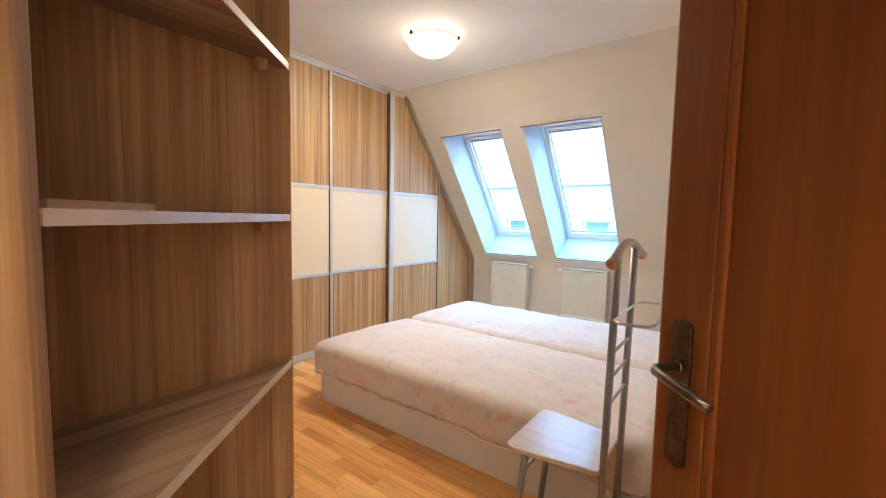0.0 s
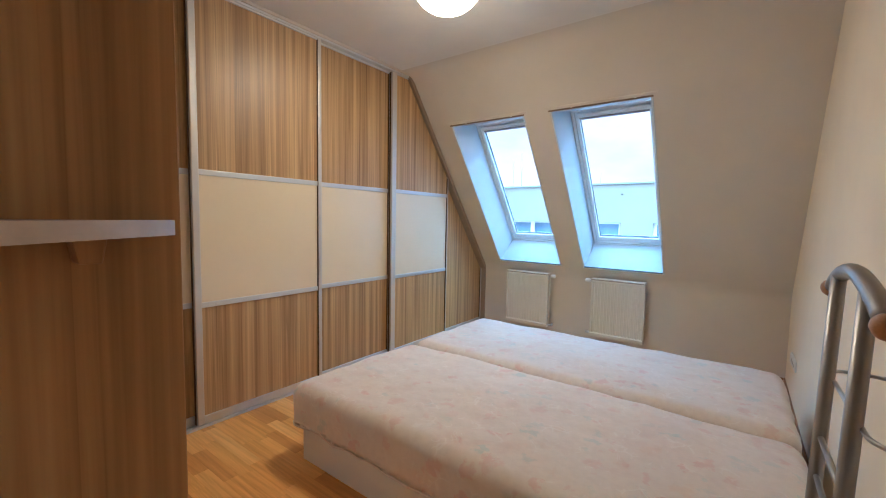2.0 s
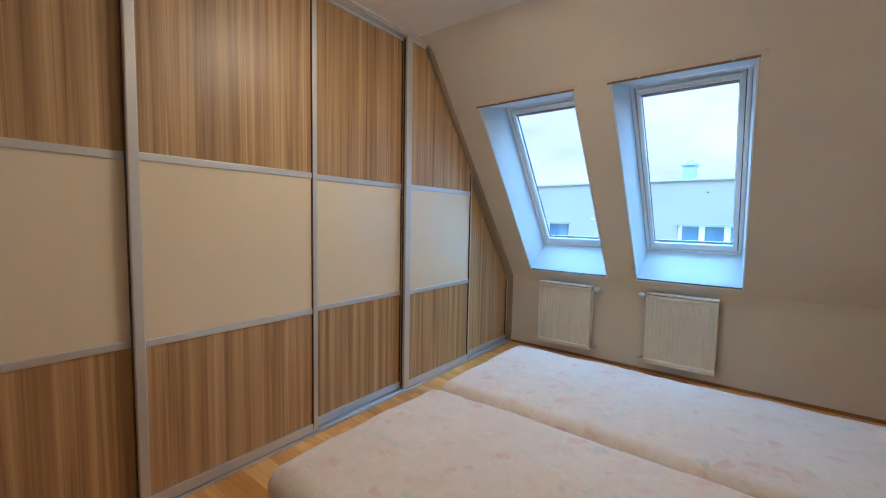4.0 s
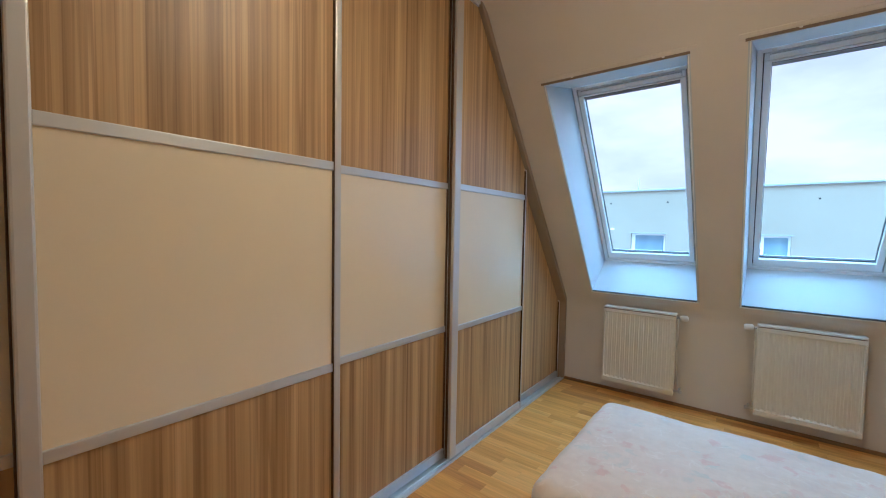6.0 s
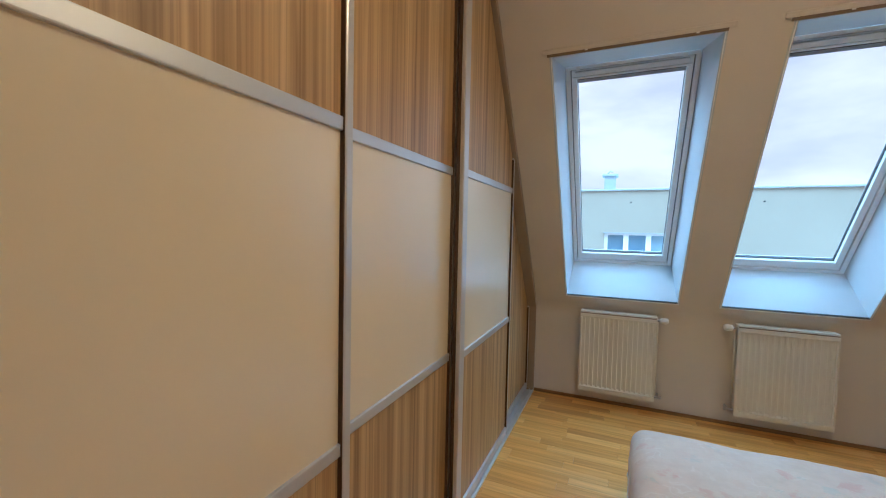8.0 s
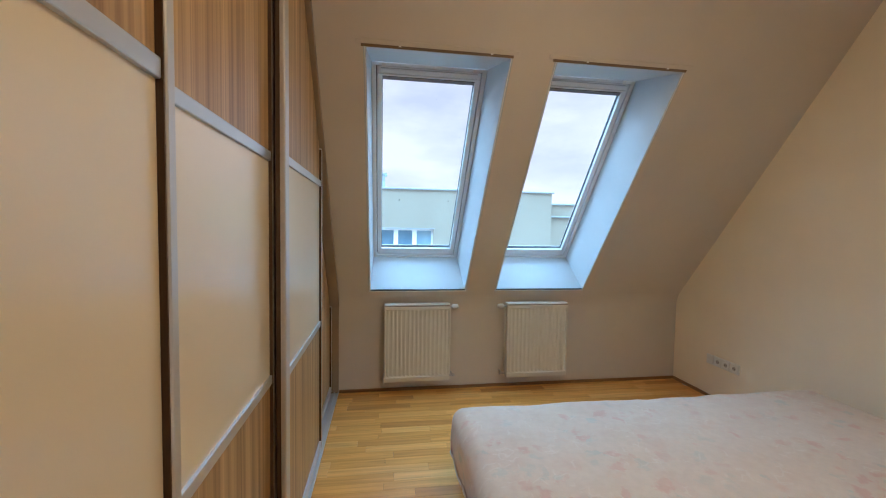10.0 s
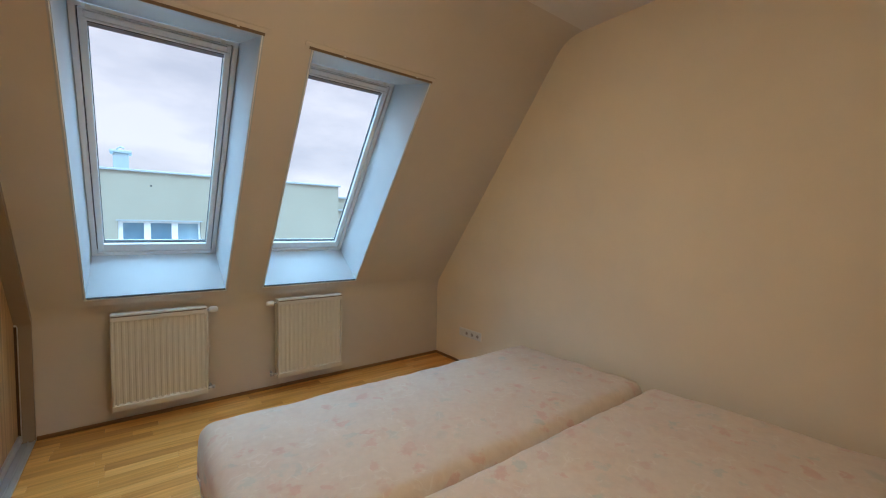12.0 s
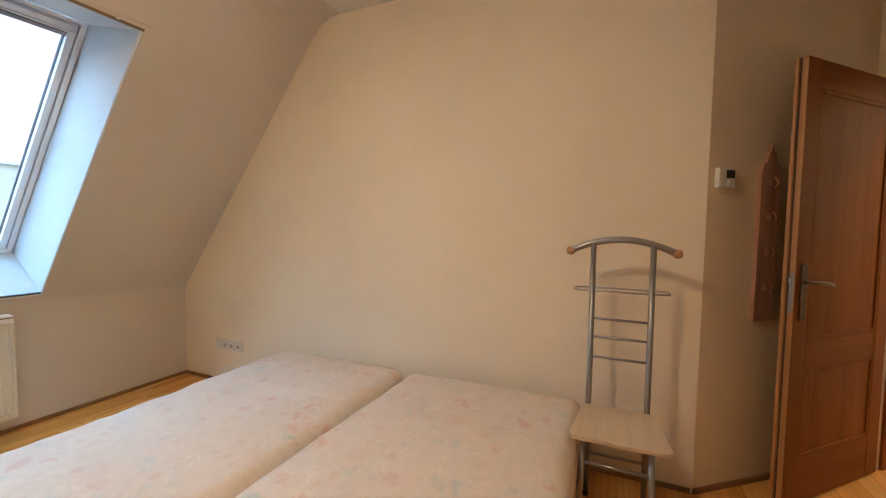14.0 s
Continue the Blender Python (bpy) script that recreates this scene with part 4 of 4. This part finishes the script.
# ---- sockets, thermostat, hook rack ----
sock = thing("socket_strip", pose(HEAD_X, 4.218, 0.298, 0, 0, 0), "white row of four wall outlets near the floor", "wall socket")
part("plate", boxed((-0.010, -0.145, -0.037), (0, 0.145, 0.037), 0.003), M_WHITE, sock)
for i in range(4):
    c = 0.108 - 0.072 * i
    sub = part("outlet", boxed((-0.014, c - 0.031, -0.031), (-0.009, c + 0.031, 0.031), 0.003), M_WHITE, sock)
    if i:
        part("recess", lathe([(0.015, -0.0145), (0.0145, -0.0135)], 20, "x", (-0.0005, c, 0)), M_RECESS, sub, "grey round socket recess")
        for k in (-0.007, 0.007):
            part("pin_hole", lathe([(0.003, -0.0155), (0.003, -0.014)], 8, "x", (-0.0005, c + k, 0)), M_DARK, sub)
WALL_ANGLE = math.degrees(math.atan2(WDIR.y, WDIR.x))


def on_slanted(along, z):
    """A pose on the slanted wall: x along the wall, y out of the room, z up."""
    p = CORNER + WDIR * along
    return pose(p.x, p.y, z, 0, 0, WALL_ANGLE)


th = thing("thermostat", on_slanted(0.082, 1.468), "white wall thermostat with a small dark display", "thermostat")
part("housing", boxed((-0.047, -0.024, -0.045), (0.047, 0.0, 0.045), 0.005), M_WHITE, th)
part("display", boxed((-0.006, -0.0265, 0.000), (0.041, -0.0235, 0.036), 0.001), M_DARK, th, "dark display")
part("dial", lathe([(0.017, -0.029), (0.018, -0.025), (0.018, -0.022)], 24, "y", (0.019, 0, -0.022)), M_WHITE, th)
part("button", boxed((-0.040, -0.0265, -0.034), (-0.012, -0.0235, -0.026), 0.001), M_WHITE, th)
rack = thing("hook_rack", on_slanted(0.356, 0.806), "carved reddish wooden hanging board with four hooks", "hook rack")
half = 0.066
left_edge = [(-half, 0.0), (-half + 0.004, 0.36), (-half + 0.002, 0.70), (-half + 0.012, 0.725), (-0.046, 0.745), (-0.034, 0.742), (-0.026, 0.765), (-0.022, 0.79), (-0.010, 0.800), (-0.008, 0.815), (0.0, 0.842)]
poly = left_edge + [(-x, z) for x, z in reversed(left_edge[:-1])]
part("board", prism(poly, -0.018, 0.0, "y", 0.002), M_CARVED, rack)
for z in (0.16, 0.33, 0.495, 0.655):
    part("rosette", lathe([(0.001, -0.025), (0.008, -0.024), (0.016, -0.022), (0.021, -0.019), (0.022, -0.017)], 20, "y", (0.0, 0, z)), M_CARVED, rack, "carved round boss")
    pts = [(0.016, -0.022, z + 0.024), (0.024, -0.028, z + 0.012), (0.027, -0.031, z), (0.024, -0.030, z - 0.012), (0.015, -0.026, z - 0.024)]
    part("hook", tube(pts, 0.004, 8), M_BALL, rack, "small pale curved hook")

# ---- the door, open into the room ----
EDGE = Vector((0.317, 0.81))
ldir = (EDGE - HINGE).normalized()
LEAF = (EDGE - HINGE).length
door = thing("door_1", pose(HINGE.x, HINGE.y, 0, 0, 0, math.degrees(math.atan2(ldir.y, ldir.x))), "orange-brown varnished pine panel door standing open", "door", kind="structure")
DT, DZ0, DZ1 = 0.042, 0.008, 1.958
ST = 0.107
part("stile", boxed((0, -DT, DZ0), (ST, 0, DZ1), 0.003), M_PINE, door)
part("stile", boxed((LEAF - ST, -DT, DZ0), (LEAF, 0, DZ1), 0.003), M_PINE, door)
# lip and edge strip get the paler pine, as if lit from the room
part("rebate_lip", boxed((LEAF - 0.004, -DT, DZ0), (LEAF + 0.013, -DT + 0.014, DZ1), 0.003), M_PINE_LIT, door, "rebate lip, coloured lighter for the light on it")
part("edge_strip", boxed((LEAF - 0.002, -0.021, DZ0 + 0.001), (LEAF + 0.002, -0.0005, DZ1 - 0.001), 0.001), M_PINE_LIT, door, "door edge, coloured lighter for the light on it")
# dark brown strip fills the groove between lip and edge
part("groove_strip", boxed((LEAF - 0.001, -DT + 0.014, DZ0 + 0.002), (LEAF + 0.0015, -0.021, DZ1 - 0.002)), M_BROWN, door, "dark strip between the rebate lip and the door edge")
for z0, z1 in ((DZ0, 0.22), (0.62, 0.75), (DZ1 - 0.12, DZ1)):
    part("rail", boxed((ST, -DT + 0.001, z0), (LEAF - ST, -0.001, z1), 0.003), M_PINE_CROSS, door)
for z0, z1 in ((0.22, 0.62), (0.75, DZ1 - 0.12)):
    p = part("panel", boxed((ST - 0.01, -DT / 2 - 0.013, z0 - 0.01), (LEAF - ST + 0.01, -DT / 2 + 0.013, z1 + 0.01)), M_PINE, door)
    for s in (0, 1):
        y = -0.001 if s else -DT + 0.001
        yi = -DT / 2 + (0.012 if s else -0.012)
        for a, b in (((ST, z0), (ST + 0.018, z1)), ((LEAF - ST - 0.018, z0), (LEAF - ST, z1)), ((ST + 0.018, z0), (LEAF - ST - 0.018, z0 + 0.018)), ((ST + 0.018, z1 - 0.018), (LEAF - ST - 0.018, z1))):
            part("moulding", boxed((a[0], min(y, yi), a[1]), (b[0], max(y, yi), b[1]), 0.004), M_PINE, p)
for s in (1, -1):
    y0 = 0.0 if s > 0 else -DT
    hx = LEAF - 0.057
    arch = [(hx + 0.021 * math.cos(radians(15 * k)), 1.083 + 0.016 * math.sin(radians(15 * k))) for k in range(13)]
    foot = [(hx + 0.021 * math.cos(radians(180 + 15 * k)), 0.863 + 0.016 * math.sin(radians(180 + 15 * k))) for k in range(13)]
    pl = part("handle_plate", prism(arch + foot, min(y0, y0 + s * 0.006), max(y0, y0 + s * 0.006), "y", 0.0015), M_BRONZE, door, "aged bronze back plate")
    part("lever", tube([(hx, y0 + s * 0.004, 1.018), (hx, y0 + s * 0.048, 1.018), (hx - 0.012, y0 + s * 0.058, 1.018), (hx - 0.045, y0 + s * 0.060, 1.016), (hx - 0.085, y0 + s * 0.058, 1.010), (hx - 0.115, y0 + s * 0.052, 1.004)], 0.0078, 12), M_LEVER, pl, "worn dark metal lever")
    part("rose", lathe([(0.011, -0.005), (0.012, 0.0), (0.011, 0.005)], 20, "y", (hx, y0 + s * 0.008, 1.018)), M_BRONZE, pl)
    part("keyhole", boxed((hx - 0.003, min(y0 + s * 0.004, y0 + s * 0.0068), 0.895), (hx + 0.003, max(y0 + s * 0.004, y0 + s * 0.0068), 0.918)), M_DARK, pl)
    for z in (0.862, 1.084):
        part("screw", lathe([(0.004, -0.001), (0.004, 0.001)], 10, "y", (hx, y0 + s * 0.0068, z)), M_BRONZE, pl)
part("lock_plate", boxed((LEAF - 0.001, -0.0195, 0.885), (LEAF + 0.0035, -0.004, 1.055), 0.0005), M_TUBE, door, "steel lock plate")
part("latch", boxed((LEAF, -DT + 0.022, 1.01), (LEAF + 0.010, -0.010, 1.035), 0.002), M_STEEL, door)
for z in (0.25, 1.70):
    part("hinge", tube([(-0.004, -DT - 0.004, z - 0.045), (-0.004, -DT - 0.004, z + 0.045)], 0.008), M_BRONZE, door)
fr = thing("door_frame", pose(0, 0, 0), "varnished pine door frame", "door frame", kind="structure")
J = 0.02
part("jamb", prism(plan(LATCH - WDIR * 0.008, LATCH + UDIR * J - WDIR * 0.008, LATCH + UDIR * J + OUT, LATCH + OUT), 0, 2.0, "z"), M_PINE, fr)
part("jamb", prism(plan(HINGE + UDIR * 0.006 + WDIR * 0.06, HINGE + UDIR * 0.02 + WDIR * 0.06, HINGE + UDIR * 0.02 + OUT, HINGE + UDIR * 0.006 + OUT), 0, 2.0, "z"), M_PINE, fr)
part("head", prism(plan(LATCH + WDIR * 0.05, HINGE + WDIR * 0.05, HINGE + OUT, LATCH + OUT), 1.972, 1.998, "z"), M_PINE_CROSS, fr)
part("architrave", prism(plan(LATCH - UDIR * 0.06 - WDIR * 0.014, LATCH - WDIR * 0.014, LATCH - WDIR * 0.001, LATCH - UDIR * 0.06 - WDIR * 0.001), 0, 2.06, "z"), M_PINE, fr)

# ---- outside: the building across the yard ----
structure("ground", boxed((-400, 5.4, -9.2), (400, 900, -9.0)), M_ZINC, "grey paved yard far below", "ground")
FY = 15.2
bld = thing("apartment_building", pose(0, FY, -9.0), "pale green rendered flat-roofed apartment house across the yard", "building")
G, T = 9.0, 2.585
EAST = 3.72
# (from, to, panes)
openings = [(-7.56, -5.80, 2), (-4.40, -3.43, 1), (-2.40, -0.51, 3)]
HEAD, SILL = 1.26, -0.25
bm = bmesh.new()
xs = [-19.0] + [v for o in openings for v in o[:2]] + [EAST]
for i in range(len(xs) - 1):
    if i % 2 == 0:
        box(bm, (xs[i], 0, 0), (xs[i + 1], 0.35, T + G))
    else:
        box(bm, (xs[i], 0, HEAD + G), (xs[i + 1], 0.35, T + G))
        box(bm, (xs[i], 0, 0), (xs[i + 1], 0.35, SILL + G))
box(bm, (-19.0, 0.36, 0), (EAST, 8.0, T + G - 0.3))
part("wall", bm, M_RENDER, bld)
part("wing", boxed((EAST + 0.01, 0.5, 0), (10.0, 8.0, 2.22 + G)), M_RENDER, bld)
part("roof_edge", boxed((-19.1, -0.07, T + G), (EAST + 0.06, 0.40, T + G + 0.055), 0.01), M_ZINC, bld, "grey zinc parapet capping")
part("roof_edge", boxed((EAST + 0.07, 0.42, 2.22 + G), (10.1, 0.8, 2.275 + G), 0.01), M_ZINC, bld, "grey zinc parapet capping")
part("ledge", boxed((EAST + 0.05, 0.38, 1.76 + G), (10.0, 0.50, 1.815 + G), 0.01), M_ZINC, bld)
part("roof", boxed((-19.0, 0.36, T + G - 0.29), (EAST, 8.0, T + G - 0.18)), M_ZINC, bld)
for a, b, n in openings:
    win = part("window", boxed((a + 0.002, 0.17, SILL + 0.002 + G), (b - 0.002, 0.20, HEAD - 0.002 + G)), M_FARGLASS, bld, "blue-grey window strip with white posts")
    w = (b - a) / n
    part("frame", boxed((a + 0.003, 0.12, HEAD - 0.05 + G), (b - 0.003, 0.19, HEAD - 0.003 + G)), M_PVC, win)
    for i in range(n + 1):
        hw = 0.05 if i == 0 else 0.025 if i == n else 0.075
        c = a + w * i + (hw + 0.003 if i == 0 else -hw - 0.003 if i == n else 0)
        part("post", boxed((c - hw, 0.10, SILL + 0.004 + G), (c + hw, 0.19, HEAD - 0.004 + G)), M_PVC, win)
    part("blind_box", boxed((a - 0.04, -0.04, HEAD + G), (b + 0.04, 0.02, HEAD + 0.035 + G)), M_ZINC, win, "grey blind box above the window")
for x in (-5.05, -3.40, -1.67, -0.01, 1.65):
    part("vent_hole", lathe([(0.026, -0.012), (0.026, 0.02)], 12, "y", (x, 0, 2.225 + G)), M_DARK, bld, "small dark vent hole")
part("vent_cover", boxed((-5.03, -0.03, 1.36 + G), (-4.91, 0.0, 1.43 + G), 0.008), M_PVC, bld, "small white vent cover")
ch = part("chimney", boxed((-2.50, 1.2, T + G - 0.2), (-2.14, 1.65, 3.20 + G), 0.01), M_ZINC, bld, "grey clad chimney")
part("cap", boxed((-2.57, 1.14, 3.20 + G), (-2.07, 1.71, 3.27 + G), 0.01), M_ZINC, ch)
part("cowl", tube([(-2.41, 1.42, 3.27 + G), (-2.40, 1.42, 3.34 + G), (-2.32, 1.42, 3.40 + G), (-2.24, 1.42, 3.36 + G)], 0.022, 8), M_ZINC, ch)
for x, top in ((-4.55, 3.15), (-7.9, 4.2), (-8.3, 3.9)):
    part("mast", tube([(x, 1.5, T + G - 0.2), (x, 1.5, top + G)], 0.014, 6), M_ZINC, bld, "thin aerial mast")

# ---- parquet strips, laid along the window wall ----
unit = bmesh.new()
box(unit, (0, 0, -1), (1, 1, 0))
me = bpy.data.meshes.new("strip")
unit.to_mesh(me)
unit.free()
me.materials.append(M_FLOOR)
floor = bpy.data.objects["floor"]
rng = random.Random(5)
rest, singles = bmesh.new(), 0
SW, y = 0.0685, -2.1
rows = []
while y < KNEE_Y - 0.001:
    x = -2.66 - rng.random() * 0.4
    while x < 1.5:
        length = rng.choice((0.26, 0.34, 0.42, 0.48)) + rng.random() * 0.05
        rows.append((x, y, length, min(SW, KNEE_Y - y)))
        x += length
    y += SW


def inside(px, py):
    """Whether a point of the plan lies within the floor's outline."""
    odd = False
    for (xa, ya), (xb, yb) in zip(FLOOR_PLAN, FLOOR_PLAN[1:] + FLOOR_PLAN[:1]):
        if (ya > py) != (yb > py) and px < xa + (py - ya) / (yb - ya) * (xb - xa):
            odd = not odd
    return odd


for x, y, length, w in rows:
    cx = x + length / 2
    seen = (cx < -1.72 and 0.7 < y) or (y > 3.40 and cx < 0.3) or (1.0 < y < 1.72 and cx < 0.2)
    a, b = max(x, -2.68), min(x + length, 1.5)
    if y < 0.54:
        a = max(a, -0.78)
    if y > 1.25:
        b = min(b, HEAD_X)
    if not any(inside(px, y + w / 2) for px in (a, (a + b) / 2, b)):
        continue
    if seen and singles < 300 and b - a > 0.02:
        ob = new("strip", me)
        ob.location, ob.scale = (a + 0.0004, y + 0.0004, 0), (b - a - 0.0008, w - 0.0008, 0.012)
        ob.parent = floor
        singles += 1
    elif b - a > 0.02:
        vs = [rest.verts.new(p) for p in ((a + 0.0004, y + 0.0004, 0), (b - 0.0004, y + 0.0004, 0), (b - 0.0004, y + w - 0.0004, 0), (a + 0.0004, y + w - 0.0004, 0), (a + 0.0004, y + 0.0004, -0.012), (b - 0.0004, y + 0.0004, -0.012), (b - 0.0004, y + w - 0.0004, -0.012), (a + 0.0004, y + w - 0.0004, -0.012))]
        for f in ((0, 1, 2, 3), (0, 4, 5, 1), (1, 5, 6, 2), (2, 6, 7, 3), (3, 7, 4, 0)):
            rest.faces.new([vs[i] for i in f])
tagged(part("parquet_strips", rest, M_FLOOR_REST, floor), kind="stuff")
